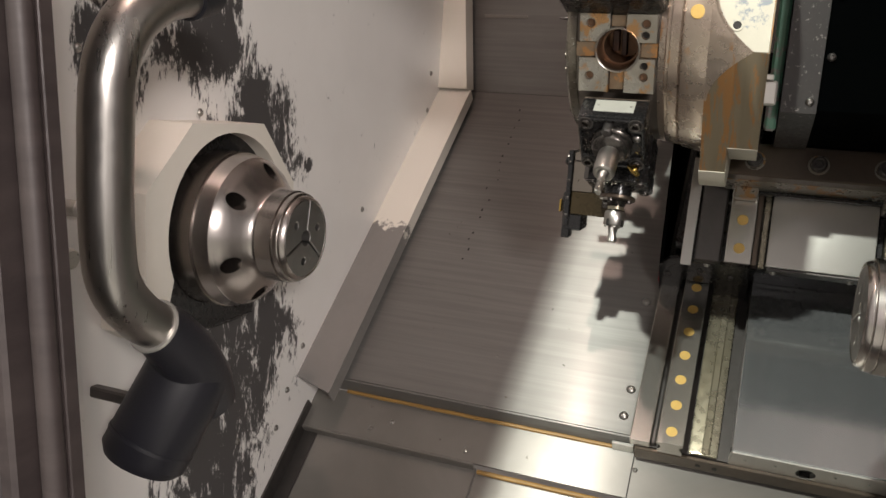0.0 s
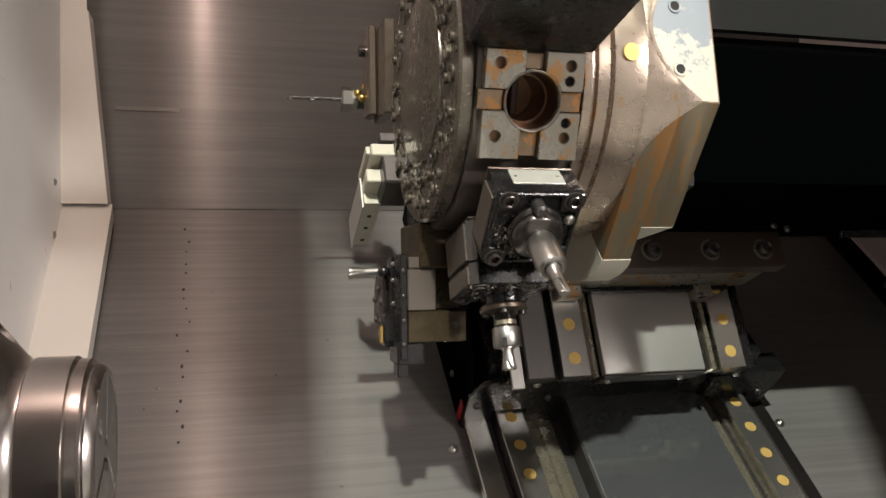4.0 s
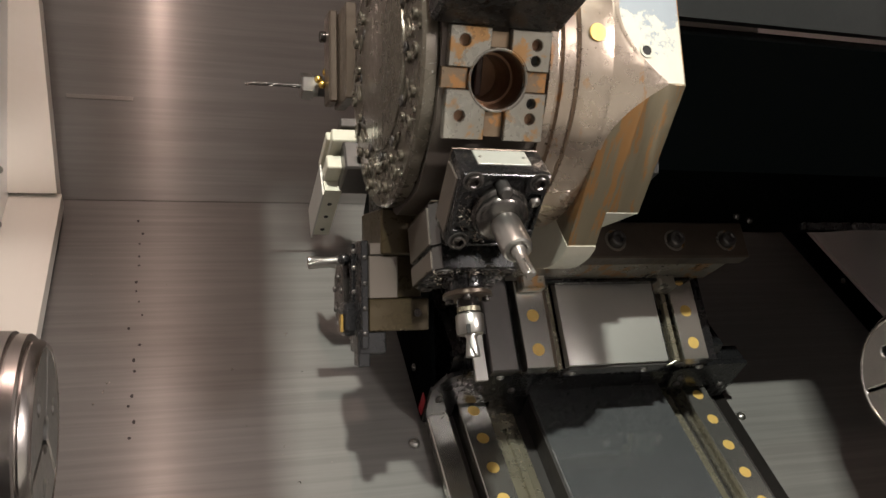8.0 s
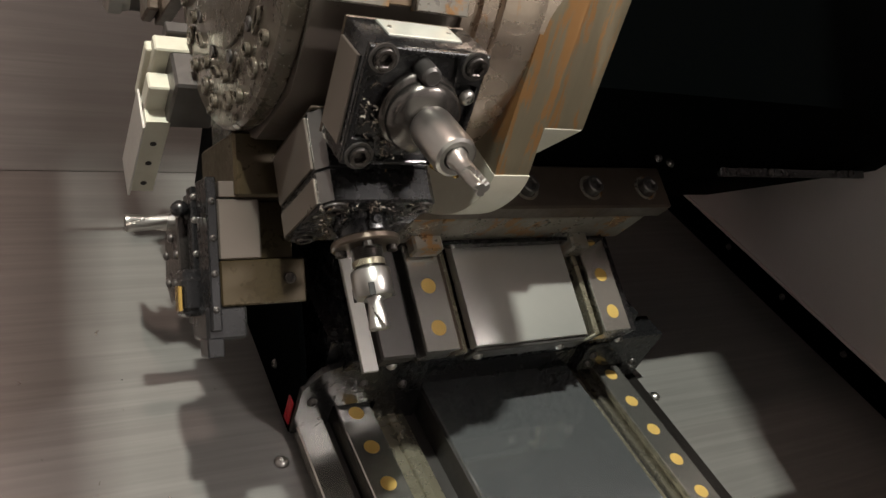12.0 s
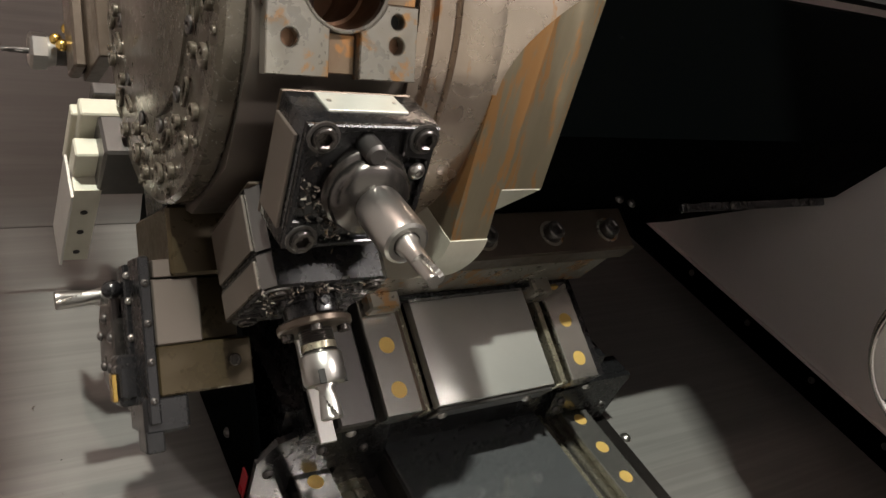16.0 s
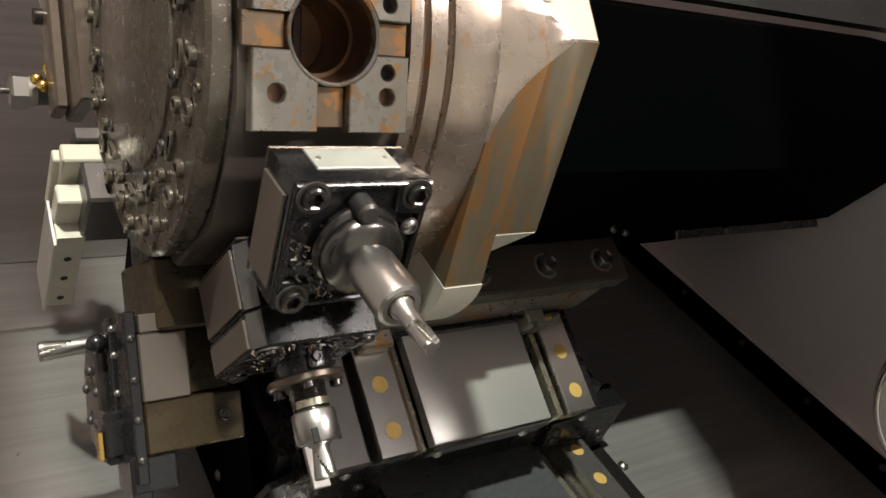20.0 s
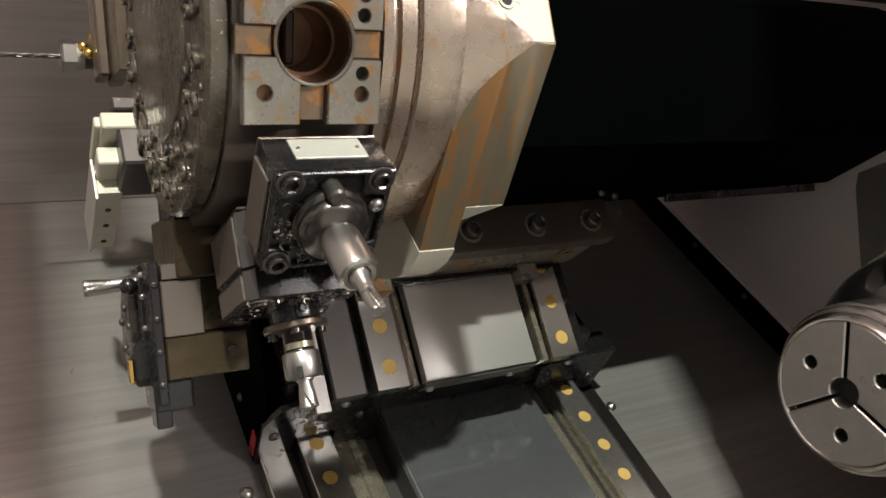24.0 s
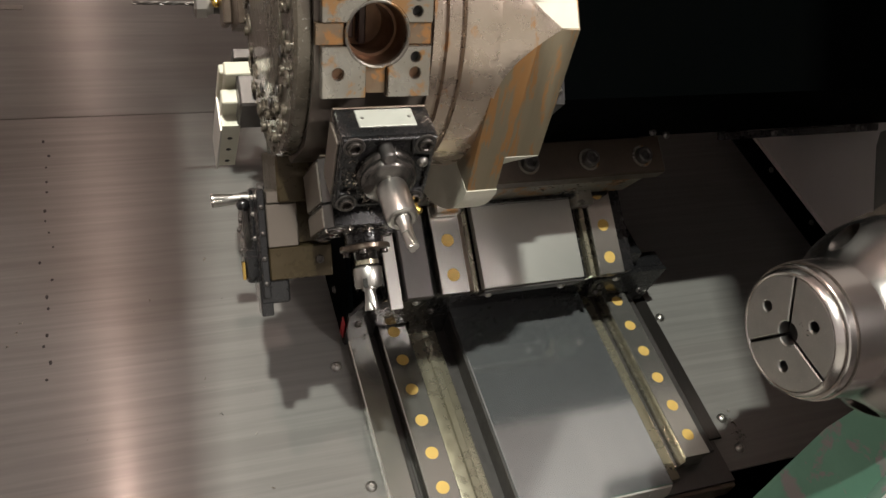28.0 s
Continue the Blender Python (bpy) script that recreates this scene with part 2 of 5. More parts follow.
POCKET = mat("dark_rusty_pocket", (0.07, 0.042, 0.036), 0.4, 0.6, (0.04, 0.026, 0.022), (60, 60, 60), 0.6, bump=0.06)
CHIPS = mat("wet_metal_chips", (0.6, 0.56, 0.5), 0.2, 1, (0.35, 0.3, 0.26), (90, 90, 90), 0.6)
CONCRETE = mat("workshop_floor", (0.42, 0.40, 0.37), 0.5, 0)


def worn_paint(name):
    """White enamel of the spindle wall, rubbed off to dark primer in streaks round the spindle nose."""
    m = bpy.data.materials.new(name)
    m.use_nodes = True
    nt = m.node_tree
    N, L = nt.nodes, nt.links
    b = N["Principled BSDF"]
    tc = N.new("ShaderNodeTexCoord")
    sep = N.new("ShaderNodeSeparateXYZ")
    L.new(tc.outputs["Object"], sep.inputs[0])

    def math_(op, a, c=0.0, d=0.0):
        n = N.new("ShaderNodeMath")
        n.operation = op
        for k, v in enumerate((a, c, d)):
            if isinstance(v, float) or isinstance(v, int):
                n.inputs[k].default_value = v
            else:
                L.new(v, n.inputs[k])
        return n.outputs[0]

    def blob(cy, cz, ry, rz):
        dy = math_("MULTIPLY", math_("SUBTRACT", sep.outputs["Y"], cy), 1 / ry)
        dz = math_("MULTIPLY", math_("SUBTRACT", sep.outputs["Z"], cz), 1 / rz)
        r2 = math_("ADD", math_("MULTIPLY", dy, dy), math_("MULTIPLY", dz, dz))
        return math_("SUBTRACT", 1.0, math_("MINIMUM", r2, 1.0))

    area = blob(0.135, 1.20, 0.15, 0.13)
    for args in ((0.03, 1.31, 0.13, 0.09), (0.12, 0.93, 0.17, 0.19), (0.06, 0.76, 0.16, 0.16), (-0.13, 1.28, 0.07, 0.09), (0.262, 1.157, 0.018, 0.014)):
        area = math_("MAXIMUM", area, blob(*args))

    def noise(sc, detail, rgh, dist):
        mp = N.new("ShaderNodeMapping")
        mp.inputs["Scale"].default_value = sc
        mp.inputs["Rotation"].default_value = (radians(-28), 0, 0)
        L.new(tc.outputs["Object"], mp.inputs[0])
        n = N.new("ShaderNodeTexNoise")
        n.inputs["Scale"].default_value, n.inputs["Detail"].default_value = 1.0, detail
        n.inputs["Roughness"].default_value, n.inputs["Distortion"].default_value = rgh, dist
        L.new(mp.outputs[0], n.inputs["Vector"])
        return n.outputs["Fac"]

    big, small, grime = noise((20, 26, 13), 9.0, 0.72, 0.5), noise((240, 240, 90), 5.0, 0.7, 0.2), noise((5, 5, 5), 4.0, 0.6, 0.3)
    v = math_("ADD", math_("MULTIPLY", area, 0.29), math_("ADD", math_("MULTIPLY", big, 0.95), math_("MULTIPLY", small, 0.34)))
    r = N.new("ShaderNodeValToRGB")
    r.color_ramp.elements[0].position, r.color_ramp.elements[1].position = 0.802, 0.862
    L.new(v, r.inputs[0])
    pr = N.new("ShaderNodeValToRGB")
    pr.color_ramp.elements[0].position, pr.color_ramp.elements[1].position = 0.3, 0.7
    pr.color_ramp.elements[0].color, pr.color_ramp.elements[1].color = (0.80, 0.78, 0.75, 1), (0.85, 0.83, 0.80, 1)
    L.new(grime, pr.inputs[0])
    mx = N.new("ShaderNodeMix")
    mx.data_type = "RGBA"
    L.new(r.outputs[0], mx.inputs[0])
    L.new(pr.outputs[0], mx.inputs[6])
    mx.inputs[7].default_value = (0.07, 0.066, 0.066, 1)
    L.new(mx.outputs[2], b.inputs["Base Color"])
    b.inputs["Roughness"].default_value = 0.45
    bp = N.new("ShaderNodeBump")
    bp.inputs["Strength"].default_value, bp.inputs["Distance"].default_value, bp.invert = 0.35, 0.001, True
    L.new(r.outputs[0], bp.inputs["Height"])
    L.new(bp.outputs[0], b.inputs["Normal"])
    return m


def second_lobe(m, rough, weight):
    """Mix in the same surface with another gloss: a tight sheen over the broad one."""
    nt = m.node_tree
    a = nt.nodes["Principled BSDF"]
    b = nt.nodes.new("ShaderNodeBsdfPrincipled")
    for sock, other in zip(a.inputs, b.inputs):
        if sock.is_linked and sock.name != "Roughness":
            nt.links.new(sock.links[0].from_socket, other)
        elif not sock.is_linked and sock.type in ("VALUE", "RGBA"):
            other.default_value = sock.default_value
    b.inputs["Roughness"].default_value = rough
    x = nt.nodes.new("ShaderNodeMixShader")
    x.inputs[0].default_value = weight
    nt.links.new(a.outputs[0], x.inputs[1])
    nt.links.new(b.outputs[0], x.inputs[2])
    nt.links.new(x.outputs[0], nt.nodes["Material Output"].inputs["Surface"])


BLACK_SHEET.node_tree.nodes["Principled BSDF"].inputs["IOR"].default_value = 1.15
second_lobe(SHEET, 0.20, 0.30)
second_lobe(COVER, 0.11, 0.86)
second_lobe(SLIDE_STEEL, 0.22, 0.35)


def flaked(name, under, paint, way, at, k, scale, rough=0.5):
    """Paint that has flaked off towards one end: it stays where the place along way exceeds at."""
    m = mat(name, under, rough, 0, tuple(v * 0.86 for v in under), (14, 14, 14), 0.5, fine=220, bump=0.08)
    nt = m.node_tree
    b = nt.nodes["Principled BSDF"]
    old = b.inputs["Base Color"].links[0].from_socket
    tc, dot, nz = nt.nodes.new("ShaderNodeTexCoord"), nt.nodes.new("ShaderNodeVectorMath"), nt.nodes.new("ShaderNodeTexNoise")
    dot.operation = "DOT_PRODUCT"
    dot.inputs[1].default_value = [k * v for v in way]
    nt.links.new(tc.outputs["Object"], dot.inputs[0])
    nt.links.new(tc.outputs["Object"], nz.inputs["Vector"])
    nz.inputs["Scale"].default_value, nz.inputs["Detail"].default_value, nz.inputs["Roughness"].default_value = scale, 7, 0.66
    off, sm, rp, mx = nt.nodes.new("ShaderNodeMath"), nt.nodes.new("ShaderNodeMath"), nt.nodes.new("ShaderNodeValToRGB"), nt.nodes.new("ShaderNodeMix")
    off.inputs[1].default_value = -k * at
    nt.links.new(dot.outputs["Value"], off.inputs[0])
    nt.links.new(off.outputs[0], sm.inputs[0])
    nt.links.new(nz.outputs["Fac"], sm.inputs[1])
    rp.color_ramp.elements[0].position, rp.color_ramp.elements[1].position = 0.48, 0.54
    nt.links.new(sm.outputs[0], rp.inputs[0])
    mx.data_type = "RGBA"
    nt.links.new(rp.outputs[0], mx.inputs[0])
    nt.links.new(old, mx.inputs[6])
    mx.inputs[7].default_value = (*paint, 1)
    nt.links.new(mx.outputs[2], b.inputs["Base Color"])
    return m


TRIM = flaked("worn_cream_trim", (0.21, 0.20, 0.19), (0.70, 0.67, 0.60), (0, math.cos(radians(41.4)), math.sin(radians(41.4))), 1.05, 6.0, 38)
CHIPPED = flaked("chipped_blue_grey_paint", (0.60, 0.58, 0.48), (0.27, 0.305, 0.335), (0, math.sin(radians(-187.5)), -math.cos(radians(-187.5))), -0.012, 5.5, 46)
WORN_BLACK = mat("worn_black_edge", (0.022, 0.020, 0.020), 0.5, 0.1, (0.035, 0.03, 0.028), (20, 20, 20), 0.6, fine=200, bump=0.1, spots=(0.20, 0.185, 0.17), spot_scale=150, spot_cut=0.60)
GREY_SHEET = mat("grey_painted_sheet", (0.02, 0.021, 0.021), 0.4, 0.0, (0.015, 0.016, 0.016), (5, 5, 5), 0.5, fine=200, bump=0.03)
WALLPAINT = worn_paint("rubbed_white_enamel")

# ---- shape helpers ----
I4 = Matrix.Identity(4)
BED = Matrix.Rotation(radians(41.4), 4, "X")
SLIDE = Matrix.Rotation(radians(69.0), 4, "X")
AXIS = Matrix.Translation((0, 0, 1.1))
CY, CZ = 0.268, 1.367
TUR = Matrix.Translation((0, CY, CZ))
from mathutils.geometry import delaunay_2d_cdt


def bx(x0, x1, y0, y1, z0, z1, bev=0.0, seg=1):
    bm = bmesh.new()
    bmesh.ops.create_cube(bm, size=1)
    for v in bm.verts:
        v.co = Vector(((x0 + x1) / 2 + v.co.x * (x1 - x0), (y0 + y1) / 2 + v.co.y * (y1 - y0), (z0 + z1) / 2 + v.co.z * (z1 - z0)))
    if bev:
        bmesh.ops.bevel(bm, geom=bm.edges[:], offset=bev, segments=seg, affect="EDGES", profile=0.6)
    return bm


def circle(cx, cy, r, n=20, a0=0.0):
    return [(cx + r * math.cos(a0 + 2 * math.pi * k / n), cy + r * math.sin(a0 + 2 * math.pi * k / n)) for k in range(n)]


def plate(outline, holes, z0, z1, bev=0.0):
    """A flat plate in xy between z0 and z1, with real holes."""
    pts, edges = [], []
    for loop in (outline, *holes):
        base = len(pts)
        pts += [Vector(p) for p in loop]
        edges += [(base + k, base + (k + 1) % len(loop)) for k in range(len(loop))]
    vs, es, fs, ov, oe, of = delaunay_2d_cdt(pts, edges, [], 1, 1e-7)
    bm = bmesh.new()
    top = [bm.verts.new((v.x, v.y, z1)) for v in vs]
    bot = [bm.verts.new((v.x, v.y, z0)) for v in vs]
    used = {}

    def inside(p, loop):
        hit = False
        for (ax, ay), (cx, cy) in zip(loop, [*loop[1:], loop[0]]):
            if (ay > p.y) != (cy > p.y) and p.x < (cx - ax) * (p.y - ay) / (cy - ay) + ax:
                hit = not hit
        return hit

    for f in fs:
        mid = sum((vs[k] for k in f), Vector((0, 0))) / len(f)
        if not inside(mid, outline) or any(inside(mid, h) for h in holes):
            continue
        bm.faces.new([top[k] for k in f])
        bm.faces.new([bot[k] for k in reversed(f)])
        for a, c in zip(f, [*f[1:], f[0]]):
            used[(a, c)] = used.get((a, c), 0) + 1
    for a, c in list(used):
        if (c, a) not in used:
            bm.faces.new((top[c], top[a], bot[a], bot[c]))
    bmesh.ops.delete(bm, geom=[v for v in bm.verts if not v.link_faces], context="VERTS")
    bmesh.ops.recalc_face_normals(bm, faces=bm.faces[:])
    if bev:
        es = [e for e in bm.edges if len(e.link_faces) == 2 and e.calc_face_angle(0) > 0.9 and abs(e.verts[0].co.z - z1) < 1e-6 and abs(e.verts[1].co.z - z1) < 1e-6]
        bmesh.ops.bevel(bm, geom=es, offset=bev, segments=1, affect="EDGES")
    return bm


def lathe(prof, n=48, cap=True):
    """A turned body round z: rows of (z, r)."""
    bm = bmesh.new()
    rings = []
    for z, r in prof:
        rings.append([bm.verts.new((r * math.cos(2 * math.pi * k / n), r * math.sin(2 * math.pi * k / n), z)) for k in range(n)])
    for a, c in zip(rings, rings[1:]):
        for k in range(n):
            f = bm.faces.new((a[k], a[(k + 1) % n], c[(k + 1) % n], c[k]))
            f.smooth = True
    if cap:
        bm.faces.new(rings[0][::-1])
        bm.faces.new(rings[-1])
    bmesh.ops.recalc_face_normals(bm, faces=bm.faces[:])
    return bm


def sweep(points, radius, n=20, cap=True):
    """A round tube along smooth points."""
    bm = bmesh.new()
    rings = []
    pts = [Vector(p) for p in points]
    for k, p in enumerate(pts):
        d = (pts[min(k + 1, len(pts) - 1)] - pts[max(k - 1, 0)]).normalized()
        q = d.to_track_quat("Z", "Y")
        r = radius[k] if isinstance(radius, (list, tuple)) else radius
        rings.append([bm.verts.new(p + q @ Vector((r * math.cos(2 * math.pi * j / n), r * math.sin(2 * math.pi * j / n), 0))) for j in range(n)])
    for a, c in zip(rings, rings[1:]):
        best = min(range(n), key=lambda s: sum((a[j].co - c[(j + s) % n].co).length for j in (0, n // 3)))
        for j in range(n):
            f = bm.faces.new((a[j], a[(j + 1) % n], c[(j + 1 + best) % n], c[(j + best) % n]))
            f.smooth = True
    if cap:
        bm.faces.new(rings[0][::-1])
        bm.faces.new(rings[-1])
    bmesh.ops.recalc_face_normals(bm, faces=bm.faces[:])
    return bm


def spline(points, steps=8):
    """Catmull-Rom through the points."""
    p = [Vector(q) for q in points]
    p = [2 * p[0] - p[1], *p, 2 * p[-1] - p[-2]]
    out = []
    for k in range(1, len(p) - 2):
        for s in range(steps):
            t = s / steps
            out.append(0.5 * ((2 * p[k]) + (p[k + 1] - p[k - 1]) * t + (2 * p[k - 1] - 5 * p[k] + 4 * p[k + 1] - p[k + 2]) * t * t
                              + (3 * p[k] - p[k - 1] - 3 * p[k + 1] + p[k + 2]) * t ** 3))
    out.append(p[-2])
    return out


def moved(bm, m):
    bm.transform(m)
    return bm


def add(bm, other):
    me = bpy.data.meshes.new("tmp")
    other.to_mesh(me)
    bm.from_mesh(me)
    bpy.data.meshes.remove(me)
    other.free()
    return bm


def mesh_of(name, bm, material, smooth_angle=None):
    me = bpy.data.meshes.new(name)
    bm.to_mesh(me)
    bm.free()
    me.set_sharp_from_angle(angle=radians(33))
    me.materials.append(material)
    return me


def part(name, bm, material, parent=None, label="", m=None):
    me = bm if isinstance(bm, bpy.types.Mesh) else mesh_of(name, bm, material)
    ob = new(name, me)
    ob.parent = parent
    if m is not None:
        ob.matrix_basis = m
    if label:
        ob["label"] = label
    return ob


def thing(name, m, label, category, group="", kind=""):
    ob = new(name)
    ob.empty_display_size = 0.02
    ob.matrix_basis = m
    return tagged(ob, label, category, group, kind)


def single(name, bm, material, label, category="", kind="", m=None, group=""):
    ob = part(name, bm, material, None, "", m)
    return tagged(ob, label, category, group, kind)


def cut(bm, cutters):
    """bm with the cutters' shapes taken away."""
    obs = []
    for k, b in enumerate((bm, *cutters)):
        me = bpy.data.meshes.new("tmp")
        b.to_mesh(me)
        b.free()
        obs.append(new("tmp", me))
    tool = obs[1]
    if len(obs) > 2:
        allb = bmesh.new()
        for o in obs[1:]:
            allb.from_mesh(o.data)
        allb.to_mesh(tool.data)
        allb.free()
    mod = obs[0].modifiers.new("cut", "BOOLEAN")
    mod.operation, mod.object, mod.solver = "DIFFERENCE", tool, "EXACT"
    dg = bpy.context.evaluated_depsgraph_get()
    dg.update()
    out = bmesh.new()
    out.from_mesh(obs[0].evaluated_get(dg).to_mesh())
    for o in obs:
        me = o.data
        bpy.data.objects.remove(o)
        bpy.data.meshes.remove(me)
    return out


def hexagon(r, a=0.0):
    return circle(0, 0, r, 6, a)


def cap_screw_mesh(r, h):
    """Socket cap screw: head along z with a hexagon socket."""
    bm = plate(circle(0, 0, r, 20), [hexagon(r * 0.56)], h * 0.45, h, r * 0.12)
    return add(bm, lathe([(0, r), (h * 0.46, r)], 20))


def button_mesh(r, h):
    bm = lathe([(0, r), (h * 0.35, r * 0.96), (h * 0.75, r * 0.75), (h, r * 0.45)], 18, False)
    add(bm, moved(lathe([(h, r * 0.45), (h * 0.5, r * 0.40), (h * 0.5, 0.0002)], 6, False), I4))
    return bm


CAP6 = mesh_of("screw", cap_screw_mesh(0.0065, 0.007), BOSS)
CAP8 = mesh_of("screw", cap_screw_mesh(0.0095, 0.010), GUN)
BUTTON = mesh_of("screw", button_mesh(0.0048, 0.0032), BRIGHT)
BUTTON_BIG = mesh_of("screw", button_mesh(0.0066, 0.0042), BRIGHT)
BUTTON_DARK = mesh_of("screw", button_mesh(0.0048, 0.0032), GUN)


# ---- the enclosure ----
W = -0.512                                      # inner face of the spindle wall
R = 0.75                                        # inner face of the far side wall

slope = thing("back_panel_1", BED, "sloping brushed steel chip panel with oily streaks", "panel", kind="structure")
part("sheet", plate([(-0.512, 0.775), (0.75, 0.775), (0.75, 1.468), (-0.512, 1.468)], [], 0.420, 0.424), SHEET, slope)
part("front_lip", bx(-0.5, -0.014, 0.7715, 0.7745, 0.391, 0.4235, 0.0008), SHEET, slope, "folded steel lip")
part("seam", bx(-0.5, 0.75, 1.4665, 1.4678, 0.4242, 0.4248), GUN, slope, "dark panel seam")
for u, v in ((-0.036, 0.9995), (-0.0315, 0.845), (-0.0335, 0.802), (0.4185, 1.0015), (0.426, 0.842), (0.428, 0.80)):
    part("screw", BUTTON_BIG, None, slope, "domed steel screw", pose(u, v, 0.4242))
upright = thing("back_panel_2", I4, "upright brushed steel back panel", "panel", kind="structure")
part("sheet", bx(-0.512, 0.75, 0.82, 0.824, 1.288, 2.48), SHEET, upright)
part("weld_line", bx(-0.45, -0.36, 0.8187, 0.8201, 1.435, 1.441, 0.0004), PAN, upright, "faint pale weld line")

wall = thing("wall_left", I4, "white enamelled spindle wall rubbed down to dark primer", "wall", kind="structure")
part("sheet", bx(W - 0.012, W, -0.48, 0.82, 0.35, 2.48), WALLPAINT, wall)
for y, z in ((-0.169, 1.285), (0.012, 1.228), (0.262, 0.883), (0.222, 0.825), (0.195, 0.775), (0.135, 0.73), (0.06, 0.66), (-0.02, 0.70), (0.44, 1.075), (0.10, 0.79)):
    part("screw", BUTTON, None, wall, "domed steel screw", pose(W, y, z, 0, 90, 0))
for y, z, r in ((-0.185, 1.135, 0.008), (-0.195, 1.088, 0.010)):
    part("bolt", moved(lathe([(0, r), (0.016, r), (0.018, r * 0.8)], 18), pose(W, y, z, 0, 90, 0)), SLIDE_STEEL, wall, "steel bolt stub")

strip = thing("trim_1", I4, "cream angle trim along the chip panel, paint worn below", "trim", kind="structure")
lower = plate([(-0.512, 0.742), (-0.452, 0.725), (-0.450, 1.424), (-0.512, 1.424)], [], 0.462, 0.465)
part("flange", moved(add(lower, plate([(-0.4525, 0.725), (-0.4492, 0.725), (-0.4472, 1.424), (-0.4505, 1.424)], [], 0.440, 0.4652)), BED), TRIM, strip, "cream flange worn to bare grey below")
part("upright_flange", plate([(-0.512, 1.2905), (-0.4545, 1.2905), (-0.478, 1.56), (-0.512, 2.48)], [], -0.752, -0.749), CREAM, strip, m=pose(0, 0, 0, 90, 0, 0))
part("upright_edge", plate([(-0.4545, 1.2905), (-0.452, 1.2905), (-0.4758, 1.56), (-0.478, 1.56)], [], -0.79, -0.749), CREAM, strip, m=pose(0, 0, 0, 90, 0, 0))
for y, z in ((0.705, 1.315), (0.698, 1.245)):
    part("screw", BUTTON, None, strip, "domed steel screw", pose(W, y, z, 0, 90, 0))

pan = thing("chip_pan", BED, "steel chip pan and ledge with amber sealant seams", "chip pan", kind="structure")
part("ledge", bx(-0.512, 0.385, 0.700, 0.7705, 0.386, 0.390), PAN, pan)
part("ledge_lip", bx(-0.512, -0.229, 0.6965, 0.6995, 0.374, 0.3912, 0.0008), PAN, pan, "bright folded lip")
part("left_tray", bx(-0.512, -0.2292, 0.20, 0.700, 0.372, 0.3745), PAN, pan)
part("right_tray", bx(-0.2275, 0.385, 0.20, 0.6955, 0.364, 0.3675), PAN, pan)
part("tray_step", bx(-0.2292, -0.2276, 0.20, 0.6995, 0.3676, 0.377), PAN, pan, "upright tray edge")
part("sealant_bead", sweep([(-0.46 + 0.022 * k, 0.7695, 0.3915 + 0.0006 * math.sin(k * 1.7)) for k in range(20)], 0.0030, 8), SEALANT, pan, "amber sealant bead")
part("sealant_bead", sweep([(-0.225 + 0.022 * k, 0.6965, 0.3715 + 0.0006 * math.sin(k * 2.3)) for k in range(30)], 0.0036, 8), SEALANT, pan, "amber sealant bead")
part("sealant_blob", sweep([(0.405, 0.69, 0.372), (0.41, 0.685, 0.382), (0.413, 0.68, 0.392)], [0.011, 0.010, 0.005], 10), SEALANT, pan, "lump of amber sealant")
# Black sheet added to close the gap and stand for the shade below.
part("well_floor", bx(0.386, 0.75, 0.20, 1.40, 0.30, 0.304), BLACK_SHEET, pan, "added black sheet that stands for the shade in the well")
part("joint_line", bx(-0.0135, -0.0118, 0.700, 0.765, 0.3902, 0.3906), DARK, pan)
for u, v in ((-0.37, 0.735), (-0.246, 0.716), (-0.008, 0.742), (-0.40, 0.718)):
    part("screw", BUTTON, None, pan, "small flush screw", pose(u, v, 0.3898) @ Matrix.Scale(0.75, 4))
part("cleat", bx(-0.044, -0.014, 0.7655, 0.7705, 0.3902, 0.409, 0.001), SLIDE_STEEL, pan, "small steel end cleat")
part("side_angle", moved(add(bx(-0.512, -0.487, 0.20, 0.735, 0.3748, 0.378), bx(-0.512, -0.509, 0.20, 0.735, 0.374, 0.405)), I4), GUN, pan, "dark steel angle against the wall")

right = thing("wall_right", I4, "plain grey enamelled side wall of the enclosure", "wall", kind="structure")
part("sheet", moved(plate([(-0.42, 0.24), (0.82, 1.348), (0.82, 2.48), (-0.42, 2.48)], [], 0, 0.004), Matrix(((0, 0, 1, R), (1, 0, 0, 0), (0, 1, 0, 0), (0, 0, 0, 1)))), MAUVE, right)
part("rolled_edge", moved(bx(R - 0.006, R + 0.004, 0.35, 1.49, 0.4655, 0.4695, 0.001), BED), MAUVE, right, "folded lower edge")
part("black_base", moved(bx(R + 0.006, R + 0.012, 0.35, 1.49, 0.36, 0.47), BED), BLACK_SHEET, right, "black base strip")
for v in (0.88, 1.0, 1.12, 1.24):
    part("screw", BUTTON_DARK, None, right, "", BED @ pose(R + 0.0058, v, 0.448, 0, -90, 0))
single("ceiling", bx(-0.53, 0.77, -0.52, 0.83, 2.485, 2.50), MAUVE, "plain grey sheet roof of the machine enclosure", "ceiling", "structure")
single("floor", bx(-6, 6, -8, 4, -0.02, 0.0), CONCRETE, "plain grey workshop floor", "floor", "structure")
# Unseen front; stepped opening trims both lamps, added window lights the far side wall.
single("wall_front", plate([(-1.2, 0.0), (1.2, 0.0), (1.2, 2.50), (-1.2, 2.50)], [[(-0.95, 0.55), (0.46, 0.55), (0.46, 1.62), (0.20, 1.62), (0.20, 2.47), (-0.95, 2.47)], [(0.44, 2.0), (0.745, 2.0), (0.745, 2.46), (0.44, 2.46)]], 0.48, 0.52), DOOR,
       "unseen grey front sheet, its opening and added window shaped to pass and cut light", "wall", "structure", pose(0, 0, 0, 90, 0, 0))
